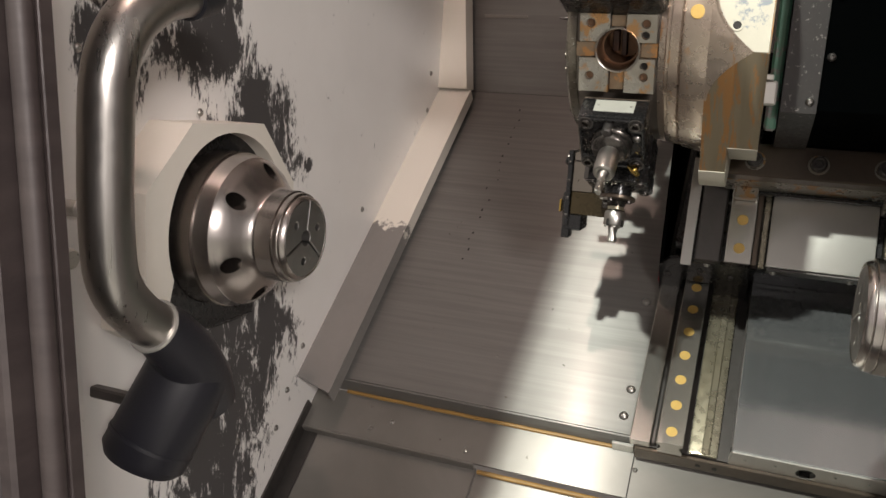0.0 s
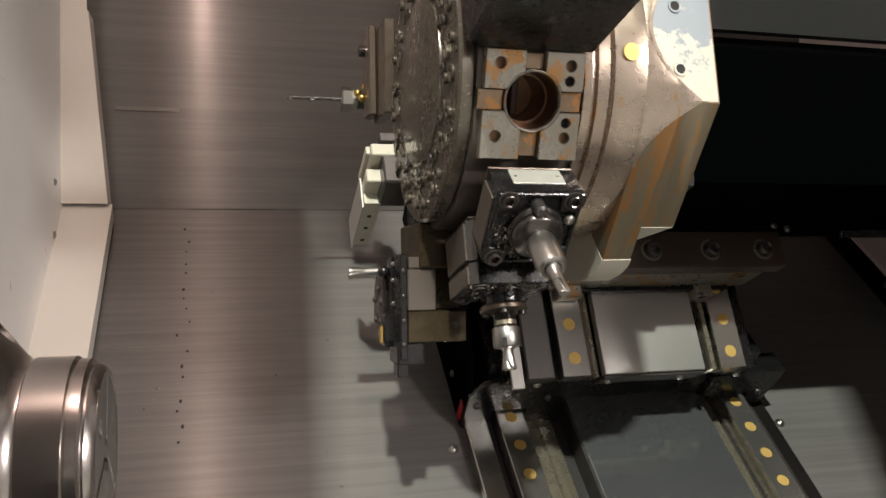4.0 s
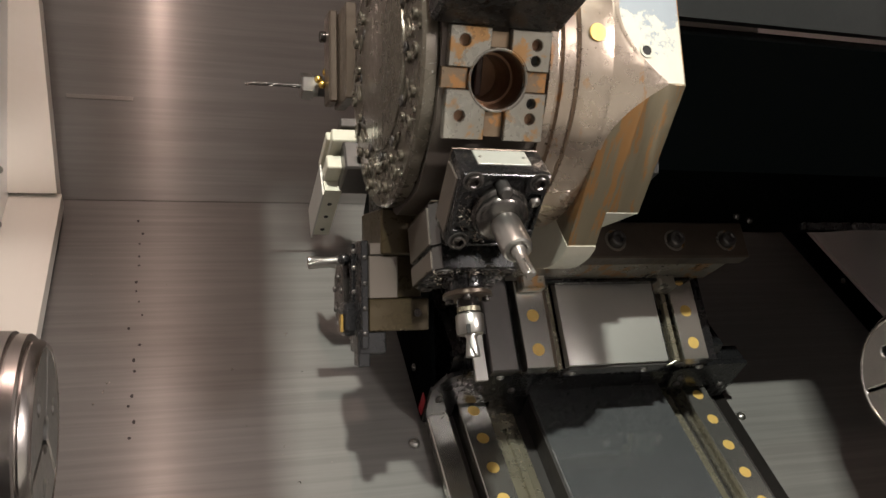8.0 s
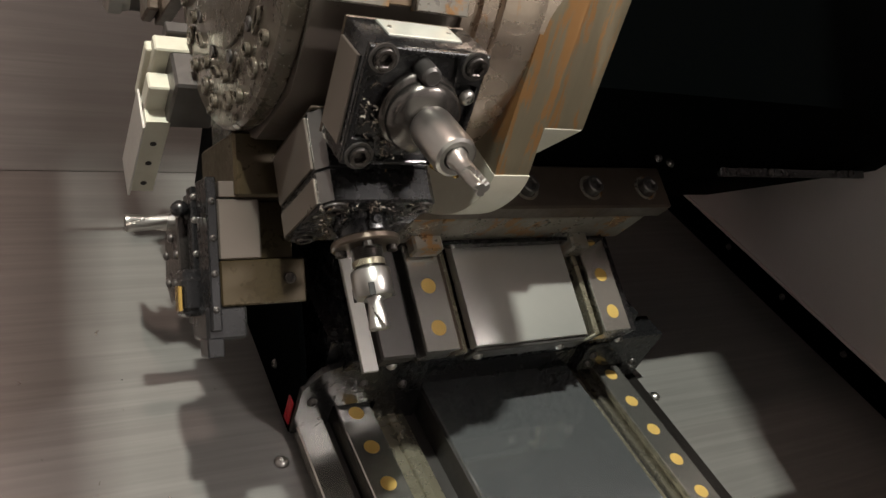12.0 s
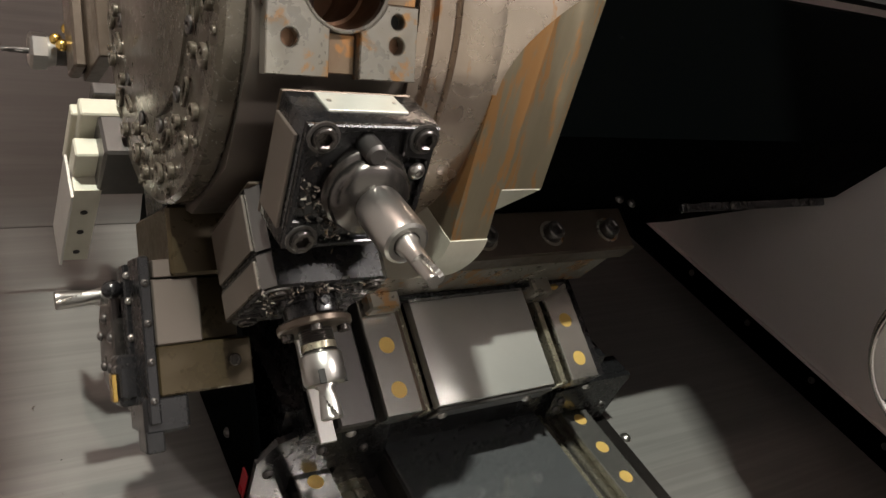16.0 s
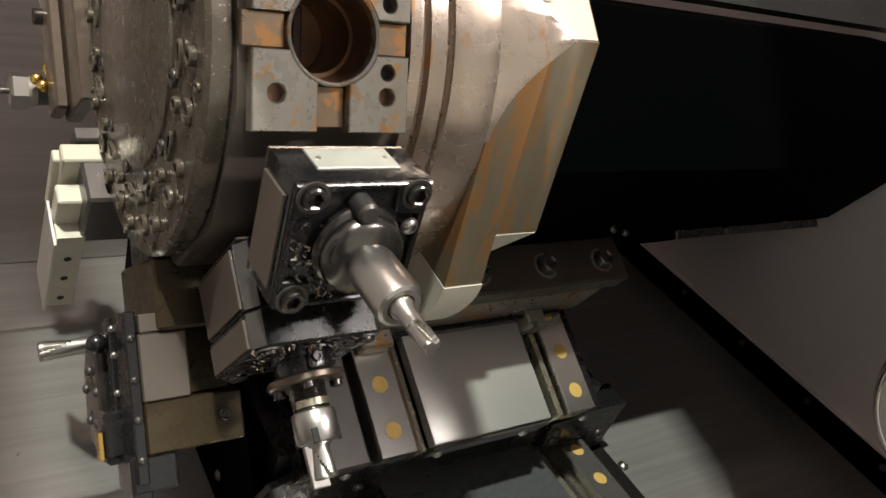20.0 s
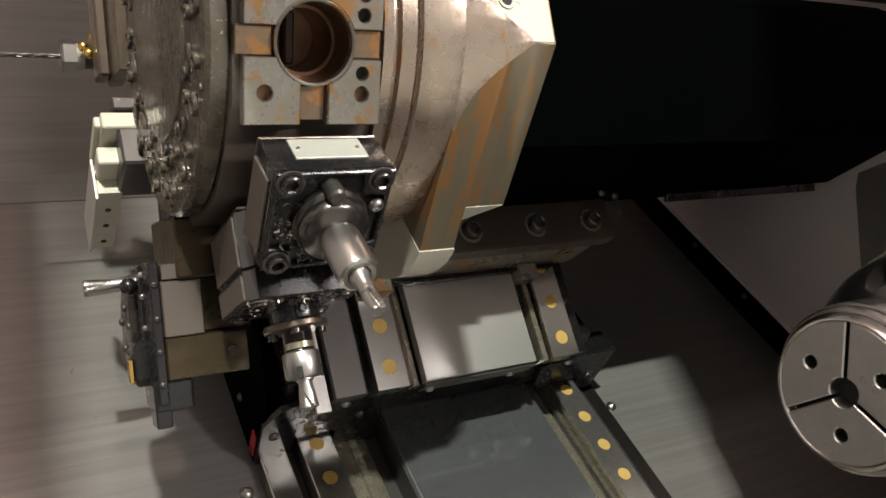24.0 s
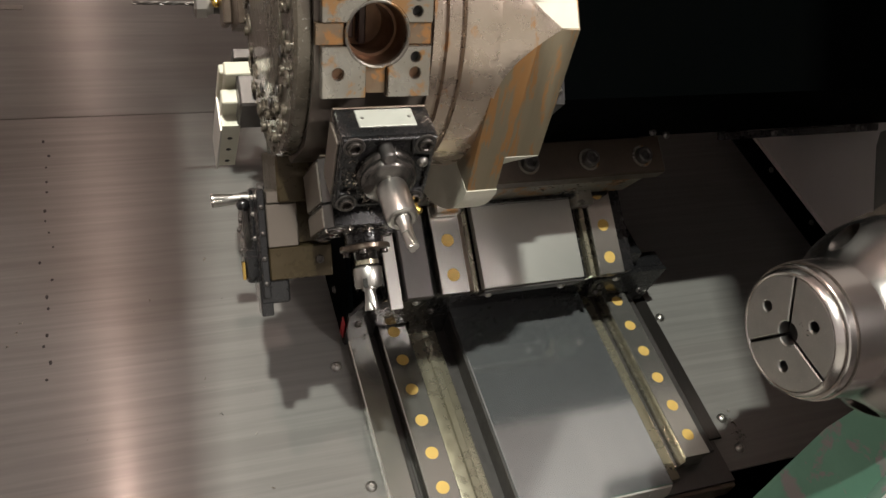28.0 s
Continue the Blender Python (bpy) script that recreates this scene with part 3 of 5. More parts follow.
# Unseen hood; its blades are added to limit where the pink light falls.
hood = thing("work_lamp", Matrix.LocRotScale(LOW_EYE, look(LOW_EYE, (-0.352, 0.6, 1.3)).to_quaternion(), None), "unseen hood, its blades added to trim the pink light's spread", "lamp")
part("body", bx(-0.016, 0.016, -0.045, 0.045, 0.004, 0.035, 0.003), BLACK, hood)
part("blade", bx(-0.015, -0.013, -0.045, 0.045, -0.10, 0.006), BLACK, hood, "added blade that cuts the light's spread")
part("blade", bx(0.013, 0.015, -0.045, 0.045, -0.022, 0.006), BLACK, hood, "short added blade that keeps the light off the side wall")
rod = part("hanger", moved(bx(-0.006, 0.006, -0.006, 0.006, 0.0, 0.24), hood.matrix_basis.inverted() @ Matrix.Translation((LOW_EYE[0], LOW_EYE[1] - 0.03, LOW_EYE[2]))), GUN, hood)

# sliding door, pushed open, with its stained edge strip and pull handle
door = thing("door_1", pose(-0.33, -0.385, 1.13, 0, -4.0, 0), "open grey sliding door with a stained sealing edge", "door", kind="structure")
part("leaf", bx(-0.62, -0.060, -0.022, 0.022, -0.62, 1.33, 0.004), DOOR, door)
part("edge_channel", bx(-0.058, -0.030, -0.029, 0.016, -0.62, 1.33, 0.005, 2), DOOR, door, "raised grey channel")
part("edge_strip", bx(-0.029, -0.014, -0.018, 0.02, -0.62, 1.33, 0.003), EDGE, door, "stained brown sealing strip")
part("edge_bead", moved(lathe([(-0.62, 0.0085), (1.33, 0.0085)], 14), pose(-0.007, 0.008, 0)), EDGE, door, "rounded edge bead")
part("edge_gasket", add(bx(-0.004, 0.002, 0.014, 0.026, -0.62, 1.33, 0.001), bx(-0.03, -0.004, 0.019, 0.03, -0.62, 1.33, 0.002)), EDGE, door, "ragged gasket edge")
for x, z in ((-0.044, -0.03), (-0.044, -0.30), (-0.044, 0.24)):
    part("screw", BUTTON, None, door, "", pose(x, -0.0288, z, 90, 0, 0))
grip = part("pull_handle", sweep(spline([(-0.074, -0.02, 0.040), (-0.074, -0.06, 0.044), (-0.074, -0.084, 0.022), (-0.075, -0.086, -0.08), (-0.078, -0.084, -0.27), (-0.080, -0.06, -0.295), (-0.080, -0.02, -0.30)], 6), 0.017, 14), PLASTIC, door, "black moulded pull handle")
for z in (0.042, -0.30):
    part("base_plate", bx(-0.100, -0.062, -0.034, -0.022, z - 0.025, z + 0.025, 0.004, 2), PLASTIC, grip)

# tubular arm inside the door
arm = thing("tubular_arm", I4, "bent stainless tube arm in dark plastic sockets beside the spindle", "tube arm")
tube_pts = spline([(-0.378, -0.176, 1.337), (-0.380, -0.212, 1.326), (-0.382, -0.246, 1.301), (-0.384, -0.264, 1.262), (-0.386, -0.266, 1.197), (-0.386, -0.265, 1.130),
                   (-0.385, -0.258, 1.090), (-0.383, -0.232, 1.058), (-0.381, -0.196, 1.036)], 8)
part("tube", sweep(tube_pts, 0.0216, 28), TUBE, arm)
sock = part("lower_socket", sweep([(-0.3825, -0.214, 1.0445), (-0.382, -0.200, 1.036), (-0.383, -0.172, 1.010), (-0.387, -0.145, 0.975), (-0.390, -0.130, 0.950)], [0.0238, 0.0262, 0.0295, 0.032, 0.030], 28), PLASTIC, arm, "dark plastic socket")
part("socket_rim", moved(lathe([(-0.002, 0.0242), (0.0, 0.0252), (0.002, 0.0242)], 28), Matrix.Translation((-0.3827, -0.2145, 1.0455)) @ Vector((0.0, 0.012, -0.0075)).to_track_quat("Z", "Y").to_matrix().to_4x4()), SLIDE_STEEL, sock, "thin bright rim")
can = part("pivot_can", sweep([(-0.392, -0.150, 0.990), (-0.393, -0.152, 0.984), (-0.418, -0.186, 0.905), (-0.420, -0.188, 0.899)], [0.036, 0.041, 0.042, 0.037], 40), PLASTIC, arm, "dark plastic pivot can")
part("can_cap", sweep([(-0.4195, -0.1875, 0.9005), (-0.421, -0.1895, 0.8955)], [0.034, 0.033], 36), PLASTIC, can)
part("can_band", sweep([(-0.4135, -0.180, 0.9195), (-0.4145, -0.1813, 0.9165)], [0.0427, 0.0427], 40), PLASTIC, can)
part("upper_socket", sweep([(-0.378, -0.186, 1.334), (-0.378, -0.176, 1.3385), (-0.378, -0.160, 1.344)], [0.0248, 0.0262, 0.0268], 28), PLASTIC, arm, "dark plastic socket")
part("wall_bracket", bx(-0.512, -0.372, -0.172, -0.156, 1.334, 1.350, 0.003), BLACK, arm)
part("wall_bracket", bx(-0.512, -0.41, -0.160, -0.148, 0.936, 0.948, 0.002), GUN, arm)


# ---- spindles ----
def collet_nose(parent, d, x_tip, label):
    """Collet face with three slots, three key holes and a bore. d: the way it faces along x; parts in the parent's frame."""
    m = Matrix.Translation((x_tip, 0, 0)) @ (pose(0, 0, 0, 0, 90, 0) if d > 0 else pose(0, 0, 0, 0, -90, 0) @ pose(0, 0, 0, 0, 0, 180))
    slots, s0 = [], 0.0012
    seg = []
    rot = (172, 292, 52)
    for k in range(3):
        a0, a1 = radians(rot[k]), radians(rot[k] + 120)
        ro, ri = 0.0415, 0.0078
        outer = [(ro * math.cos(a0 + (a1 - a0) * j / 24), ro * math.sin(a0 + (a1 - a0) * j / 24)) for j in range(25)]
        inner = [(ri * math.cos(a1 - (a1 - a0) * j / 8), ri * math.sin(a1 - (a1 - a0) * j / 8)) for j in range(9)]
        off = Vector((math.cos((a0 + a1) / 2), math.sin((a0 + a1) / 2))) * (s0 / math.sin(radians(60)))
        loop = [(p[0] + off.x, p[1] + off.y) for p in outer + inner]
        mid = (a0 + a1) / 2
        hole = circle(0.026 * math.cos(mid), 0.026 * math.sin(mid), 0.0042, 16)
        part("jaw_segment", moved(plate(loop, [hole], -0.010, 0.0, 0.0008), m), CHUCK_FACE, parent, "ground collet segment")
    part("bore_back", moved(lathe([(-0.03, 0.043), (-0.0102, 0.043)], 40), m), DARK, parent, "dark collet bore")
    part("nose_ring", moved(lathe([(-0.0012, 0.0420), (0.0, 0.0426), (0.0004, 0.0432), (0.0004, 0.0440), (-0.0012, 0.0458), (-0.0045, 0.0470), (-0.0048, 0.0462), (-0.0058, 0.0462), (-0.0062, 0.0488), (-0.0072, 0.0496), (-0.0122, 0.0498), (-0.0126, 0.0484), (-0.0138, 0.0484), (-0.0142, 0.0512)], 72, False), m), CHUCK, parent, "polished nose ring")


def chuck(name, d, x_tip, x_back, label):
    """Collet chuck on the spindle axis: nose cylinder, flared body with bolt holes, and back flange."""
    t = thing(name, AXIS, label, "collet chuck")
    collet_nose(t, d, x_tip, label)
    s = -d
    prof = [(0.0142, 0.0512), (0.0335, 0.0512), (0.0345, 0.0502), (0.0365, 0.0505), (0.040, 0.0535), (0.045, 0.0590), (0.051, 0.0665), (0.057, 0.0735), (0.063, 0.0795),
            (0.068, 0.0825), (0.0685, 0.0832), (0.084, 0.0875), (0.0845, 0.0855), (0.0875, 0.0855), (0.088, 0.0885), (abs(x_back - x_tip), 0.0885)]
    if d < 0:
        prof = [(0.0142, 0.0512), (0.0395, 0.0512), (0.0405, 0.0505), (0.044, 0.0515), (0.052, 0.0570), (0.062, 0.0650), (0.072, 0.0715), (0.080, 0.0750), (0.093, 0.0775), (0.100, 0.0780), (0.101, 0.0755), (0.1035, 0.0755),
                (0.104, 0.0815), (0.135, 0.0825), (0.137, 0.0800), (0.141, 0.0800), (0.142, 0.092), (abs(x_back - x_tip), 0.092)]
    m = Matrix.Translation((x_tip, 0, 0)) @ (pose(0, 0, 0, 0, 90, 0) if s > 0 else pose(0, 0, 0, 0, -90, 0))
    rh, x0, x1, a0 = (0.0685, 0.088, 0.034, 6) if d > 0 else (0.0640, 0.090, 0.040, 10)
    ends = [Matrix.Translation((x_tip - d * x0, 0, 0)) @ pose(0, 0, 0, -a0 - 60 * k, 0, 0) @ pose(0, 0, rh, 0, 90 * d, 0) for k in range(6)]
    body = cut(lathe(prof, 96), [moved(lathe([(0, 0.0093), (x0 - x1, 0.0093)], 28), m.inverted() @ p) for p in ends])
    axes = [(m.inverted() @ p).translation for p in ends]
    for f in body.faces:
        hole = any(all((Vector((v.co.x - a.x, v.co.y - a.y))).length < 0.0096 for v in f.verts) for a in axes)
        f.material_index = 1 if hole else 2 if d > 0 and min(v.co.z for v in f.verts) > 0.0838 else 0
        f.smooth = True
    part("body", moved(body, m), CHUCK, t, "turned steel body")
    for extra in (POCKET, BLACK):
        t.children[-1].data.materials.append(extra)
    for p in ends:
        part("screw", CAP6, None, t, "recessed socket screw", p @ Matrix.Scale(0.95, 4))
    return t


chuck("collet_chuck", 1, -0.358, -0.511, "main spindle collet chuck in turned steel, bolt pockets round its flare")
sub = chuck("collet_chuck", -1, 0.194, 0.42, "sub spindle collet chuck in turned steel facing the main spindle")

boss = thing("spindle_cover", I4, "cream painted spindle cover with a round bore, paint edges chipped", "cover")
arc = [(0.109 * math.cos(radians(a)), 1.1 + 0.109 * math.sin(radians(a))) for a in range(-28, 209, 8)]
outline = [(0.128, 1.05), (0.128, 1.146), (0.058, 1.219), (-0.072, 1.219), (-0.142, 1.150), (-0.142, 1.005), (-0.118, 0.99)] + arc[::-1]
bmb = plate([(-p[0], p[1]) for p in outline], [], -0.512, -0.455, 0.0)
bmb.transform(Matrix(((0, 0, 1, 0), (-1, 0, 0, 0), (0, 1, 0, 0), (0, 0, 0, 1))))
bmesh.ops.recalc_face_normals(bmb, faces=bmb.faces[:])
part("casing", bmb, CREAM, boss)
part("inner_ring", moved(lathe([(-0.511, 0.1085), (-0.475, 0.1085), (-0.475, 0.0895), (-0.511, 0.0895)], 64, False), AXIS @ pose(0, 0, 0, 0, 90, 0)), BLACK, boss, "dark ring behind the chuck")
# Black bar put in for the shade in the gap below the chuck.
part("skirt", bx(-0.511, -0.485, -0.10, 0.09, 0.975, 0.995, 0.003), BLACK, boss, "black bar that stands for the shaded gap below the chuck")

# headstock of the sub spindle
head = thing("sub_headstock", I4, "sub spindle headstock, chipped green side and grey front cover", "headstock")
bmh = plate([(0.012, 1.034), (0.065, 0.986), (0.16, 0.873), (0.16, 0.74), (0.1525, 0.740), (-0.03, 1.022)], [], 0.30, 0.60, 0.0)
bmh.transform(Matrix(((0, 0, 1, 0), (1, 0, 0, 0), (0, 1, 0, 0), (0, 0, 0, 1))))
bmesh.ops.recalc_face_normals(bmh, faces=bmh.faces[:])
part("casting", bmh, GREEN, head)
n_front = Vector((0, 0.104 + 0.03, 0.815 - 1.022)).normalized()
fm = Matrix.Translation((0.30, -0.03, 1.022)) @ Matrix(((1, 0, 0, 0), (0, n_front.y, -n_front.z * -1, 0), (0, n_front.z, -n_front.y, 0), (0, 0, 0, 1)))
front = part("front_cover", moved(plate([(0.024, 0.098), (0.30, 0.098), (0.30, 0.42), (-0.016, 0.42), (-0.004, 0.30)], [], 0.0005, 0.006), fm), MAUVE, head, "grey front cover sheet")
part("cover_seam", moved(bx(0.046, 0.050, 0.10, 0.42, 0.0061, 0.009, 0.0005), fm), SLIDE_STEEL, head, "bright folded seam")
for x, y in ((0.033, 0.128), (0.014, 0.248), (0.085, 0.128), (0.085, 0.248)):
    part("screw", BUTTON_BIG, None, front, "domed steel screw", fm @ pose(x, y, 0.006))
part("nose_flange", moved(lathe([(0.336, 0.085), (0.34, 0.088), (0.36, 0.088), (0.36, 0.10), (0.62, 0.10)], 64), AXIS @ pose(0, 0, 0, 0, 90, 0)), CHUCK, head, "turned flange")
part("rear_body", bx(0.42, 0.745, -0.12, 0.14, 0.97, 1.24, 0.02, 2), GUN, head)

# ---- cross slide on the slanted bed ----
base = thing("cross_slide_base", BED, "slanted slide base with yellowed oily ways and steel edge plates", "slide base")
part("casting", bx(-0.012, 0.395, 0.762, 1.46, 0.395, 0.4285), GUN, base)
part("front_edge", bx(-0.012, 0.395, 0.7565, 0.762, 0.400, 0.4255, 0.001), FLANGE, base, "brown oily front edge")
part("edge_plate", bx(-0.0185, 0.0085, 0.760, 1.028, 0.428, 0.4415, 0.0012), RAIL, base, "bright steel edge plate")
part("edge_fillet", bx(0.009, 0.0155, 0.763, 1.028, 0.4285, 0.437, 0.0015), GUN, base)
part("way", bx(0.0575, 0.094, 0.762, 1.05, 0.4285, 0.4345, 0.003, 2), WAY, base, "yellowed oily way")
part("way_ridge", bx(0.074, 0.084, 0.763, 1.05, 0.434, 0.437, 0.0013), WAY, base)
part("way", bx(0.298, 0.3225, 0.775, 1.05, 0.4285, 0.4365, 0.003, 2), WAY, base, "yellowed oily way")
part("outer_plate", bx(0.3625, 0.386, 0.80, 1.05, 0.4285, 0.4335, 0.0012), GUN, base, "dark steel outer plate")
part("outer_plate", bx(0.3865, 0.408, 0.815, 1.05, 0.4262, 0.4300, 0.0012), BOSS, base, "grey steel outer plate")
# Flat dark discs drawn for the shade in two small holes.
for u in (0.071, 0.092):
    part("drain_hole", moved(lathe([(0, 0.0034), (0.0006, 0.0034)], 14), pose(u, 0.7563, 0.413, 90, 0, 0)), DARK, base)


def guide_rail(frame_m, u, v0, v1, n0, n1, plugs, name_group, label):
    """Profiled linear guide rail with waisted sides and brass-coloured hole plugs."""
    t = thing("guide_rail", frame_m, label, "guide rail", name_group)
    w = 0.017
    h = n1 - n0
    sec = [(-w * 0.93, 0), (-w * 0.93, h * 0.30), (-w * 0.70, h * 0.52), (-w * 0.70, h * 0.66), (-w, h * 0.84), (-w, h * 0.97), (-w * 0.95, h),
           (w * 0.95, h), (w, h * 0.97), (w, h * 0.84), (w * 0.70, h * 0.66), (w * 0.70, h * 0.52), (w * 0.93, h * 0.30), (w * 0.93, 0)]
    bm = plate([(p[0], p[1]) for p in sec], [], 0, v1 - v0)
    bm.transform(Matrix(((1, 0, 0, u), (0, 0, 1, v0), (0, 1, 0, n0), (0, 0, 0, 1))))
    bmesh.ops.recalc_face_normals(bm, faces=bm.faces[:])
    part("rail_bar", bm, RAIL, t)
    for v in plugs:
        part("hole_plug", PLUG, None, t, "brass-coloured hole plug", pose(u, v, n1))
    return t


PLUG = mesh_of("hole_plug", lathe([(-0.001, 0.0073), (0.0003, 0.0073)], 24), GOLD)
guide_rail(BED, 0.0345, 0.757, 1.10, 0.4285, 0.4562, [0.775 + 0.0402 * k for k in range(7)], "lower guide rails", "ground steel guide rail with brass hole plugs on the slanted base")
guide_rail(BED, 0.3435, 0.79, 1.10, 0.4285, 0.4582, [0.8165 + 0.0398 * k for k in range(7)], "lower guide rails", "ground steel guide rail with brass hole plugs on the slanted base")

cov = thing("way_cover", BED, "scuffed flat steel way cover with a bored front end", "way cover")
fr = plate([(0.1075, 0.4255), (0.2965, 0.4255), (0.2985, 0.4345), (0.292, 0.4585), (0.1115, 0.4585), (0.1075, 0.4345)], [circle(0.1985, 0.4385, 0.0118, 24), circle(0.127, 0.444, 0.0018, 10), circle(0.163, 0.445, 0.0018, 10), circle(0.232, 0.445, 0.0018, 10), circle(0.269, 0.444, 0.0018, 10)], 0, 0.008)
fr.transform(Matrix(((1, 0, 0, 0), (0, 0, 1, 0.7615), (0, 1, 0, 0), (0, 0, 0, 1))))
bmesh.ops.recalc_face_normals(fr, faces=fr.faces[:])
part("front_end", fr, SLIDE_STEEL, cov, "steel end plate with a bored hole")
part("bore_shade", bx(0.184, 0.214, 0.7705, 0.79, 0.427, 0.452), DARK, cov)
part("top_plate", bx(0.1105, 0.293, 0.7635, 1.13, 0.4560, 0.4610, 0.001), COVER, cov, "scuffed sliding cover plate")
part("side", bx(0.1085, 0.1118, 0.770, 1.13, 0.4285, 0.4565), GUN, cov)
part("side", bx(0.2915, 0.2955, 0.770, 1.13, 0.4285, 0.4565), GUN, cov)

saddle = thing("saddle", BED, "black slide saddle with dark end wipers over the rails", "saddle")
wp = plate([(-0.0215, 0.4305), (0.0125, 0.4305), (0.0125, 0.4605), (0.0565, 0.4605), (0.0565, 0.4305), (0.104, 0.4305), (0.104, 0.512), (0.012, 0.512), (-0.006, 0.506), (-0.0215, 0.486)], [], 0, 0.007, 0.0006)
wp.transform(Matrix(((1, 0, 0, 0), (0, 0, 1, 1.0245), (0, 1, 0, 0), (0, 0, 0, 1))))
bmesh.ops.recalc_face_normals(wp, faces=wp.faces[:])
part("end_wiper", wp, BLACK, saddle, "black end wiper plate")
wp = plate([(0.300, 0.4605), (0.321, 0.4605), (0.321, 0.4625), (0.366, 0.4625), (0.366, 0.4405), (0.392, 0.4405), (0.4045, 0.499), (0.4045, 0.503), (0.352, 0.503), (0.300, 0.496)], [], 0, 0.007, 0.0006)
wp.transform(Matrix(((1, 0, 0, 0), (0, 0, 1, 1.0265), (0, 1, 0, 0), (0, 0, 0, 1))))
bmesh.ops.recalc_face_normals(wp, faces=wp.faces[:])
part("end_wiper", wp, BLACK, saddle, "black end wiper plate")
part("wiper_shelf", bx(0.352, 0.404, 1.0335, 1.058, 0.499, 0.5032, 0.0008), BLACK, saddle)
part("body", bx(0.0, 0.36, 1.036, 1.30, 0.462, 0.53), BLACK, saddle)
part("side_plate", moved(plate([(1.030, 0.4265), (1.44, 0.4265), (1.44, 0.66), (1.20, 0.66), (1.045, 0.51), (1.030, 0.49)], [], -0.0215, -0.0165), Matrix(((0, 0, 1, 0), (1, 0, 0, 0), (0, 1, 0, 0), (0, 0, 0, 1)))), BLACK_SHEET, saddle, "black side sheet")
part("red_tag", add(bx(-0.0232, -0.0216, 1.032, 1.044, 0.434, 0.462, 0.0006), bx(-0.0245, -0.0231, 1.035, 1.041, 0.437, 0.442)), RED, saddle, "small red tag")
part("cross_beam", bx(0.104, 0.30, 1.034, 1.06, 0.472, 0.50, 0.001), BLACK, saddle)
for u, n in ((-0.009, 0.470), (0.037, 0.486), (0.079, 0.479), (0.313, 0.482), (0.380, 0.463), (0.311, 0.470)):
    part("screw", BUTTON_DARK, None, saddle, "dark button screw", pose(u, 1.0245 if u < 0.2 else 1.0265, n, 90, 0, 0))
part("screw", BUTTON_DARK, None, saddle, "", pose(-0.0216, 1.09, 0.455, 0, -90, 0))

ust = thing("upper_slide", SLIDE, "steep upper slide with steel cover between two rails", "slide")
part("body", bx(0.012, 0.335, 1.142, 1.40, -0.16, 0.004), BLACK, ust)
part("cover_plate", bx(0.1225, 0.2525, 1.1375, 1.262, 0.012, 0.0245, 0.002, 2), SLIDE_STEEL, ust, "satin steel cover plate")
part("cover_lip", bx(0.123, 0.252, 1.1335, 1.1375, -0.004, 0.020, 0.001), GUN, ust)
part("left_panel", bx(0.030, 0.064, 1.136, 1.275, 0.002, 0.0195, 0.002), GUN, ust, "dark side panel")
part("left_fin", bx(0.012, 0.0265, 1.128, 1.285, 0.012, 0.0165, 0.0006), SLIDE_STEEL, ust, "thin steel side fin")
part("slot_strip", bx(0.1035, 0.111, 1.137, 1.262, 0.002, 0.021, 0.001), FLANGE, ust, "oily groove strip")
part("slot_strip", bx(0.1125, 0.121, 1.137, 1.262, 0.0, 0.012, 0.001), WAY, ust)
part("slot_strip", bx(0.2545, 0.2615, 1.137, 1.262, 0.0, 0.014, 0.001), BLACK, ust)
part("slot_strip", bx(0.2625, 0.2685, 1.137, 1.262, 0.0, 0.0235, 0.001), WAY, ust, "pale groove strip")
for u in (0.133, 0.158 + 0.07, 0.047, 0.305):
    part("screw", BUTTON, None, ust, "domed steel screw", pose(u, 1.1335 if u > 0.1 else 1.135, 0.006 if u > 0.1 else 0.0, 90, 0, 0))
guide_rail(SLIDE, 0.0865, 1.1365, 1.285, 0.0, 0.028, [1.157, 1.197, 1.237], "upper guide rails", "ground steel guide rail with brass hole plugs on the steep slide")
guide_rail(SLIDE, 0.2890, 1.1375, 1.285, 0.0, 0.028, [1.157, 1.197, 1.237], "upper guide rails", "ground steel guide rail with brass hole plugs on the steep slide")

car = thing("turret_carriage", SLIDE, "oily brown carriage flange with socket screws under the turret", "carriage")
car_flange = part("flange", bx(0.040, 0.343, 1.238, 1.283, 0.078, 0.1005, 0.002), FLANGE, car)
part("block", bx(0.055, 0.33, 1.247, 1.42, 0.0, 0.079), BLACK, car)
part("lower_lip", bx(0.058, 0.325, 1.2385, 1.2465, 0.03, 0.077, 0.001), RUSTY, car, "rust-stained wiper lip")
part("black_wiper", bx(0.075, 0.30, 1.2335, 1.238, 0.026, 0.036, 0.0008), BLACK, car)
part("grease_block", bx(0.2535, 0.275, 1.222, 1.240, 0.018, 0.042, 0.002), RUSTY, car, "small rust-stained block")
part("grease_block", bx(0.072, 0.102, 1.224, 1.240, 0.03, 0.046, 0.002), RUSTY, car, "small rust-stained block")
for u in (0.0925, 0.168, 0.244, 0.314):
    part("counterbore", moved(plate(circle(0, 0, 0.0128, 24), [circle(0, 0, 0.0102, 24)], 0, 0.0012), pose(u, 1.2585, 0.1004)), RUSTY, car_flange)
    part("screw", CAP8, None, car_flange, "large socket cap screw", pose(u, 1.2585, 0.1005) @ Matrix.Scale(0.95, 4))

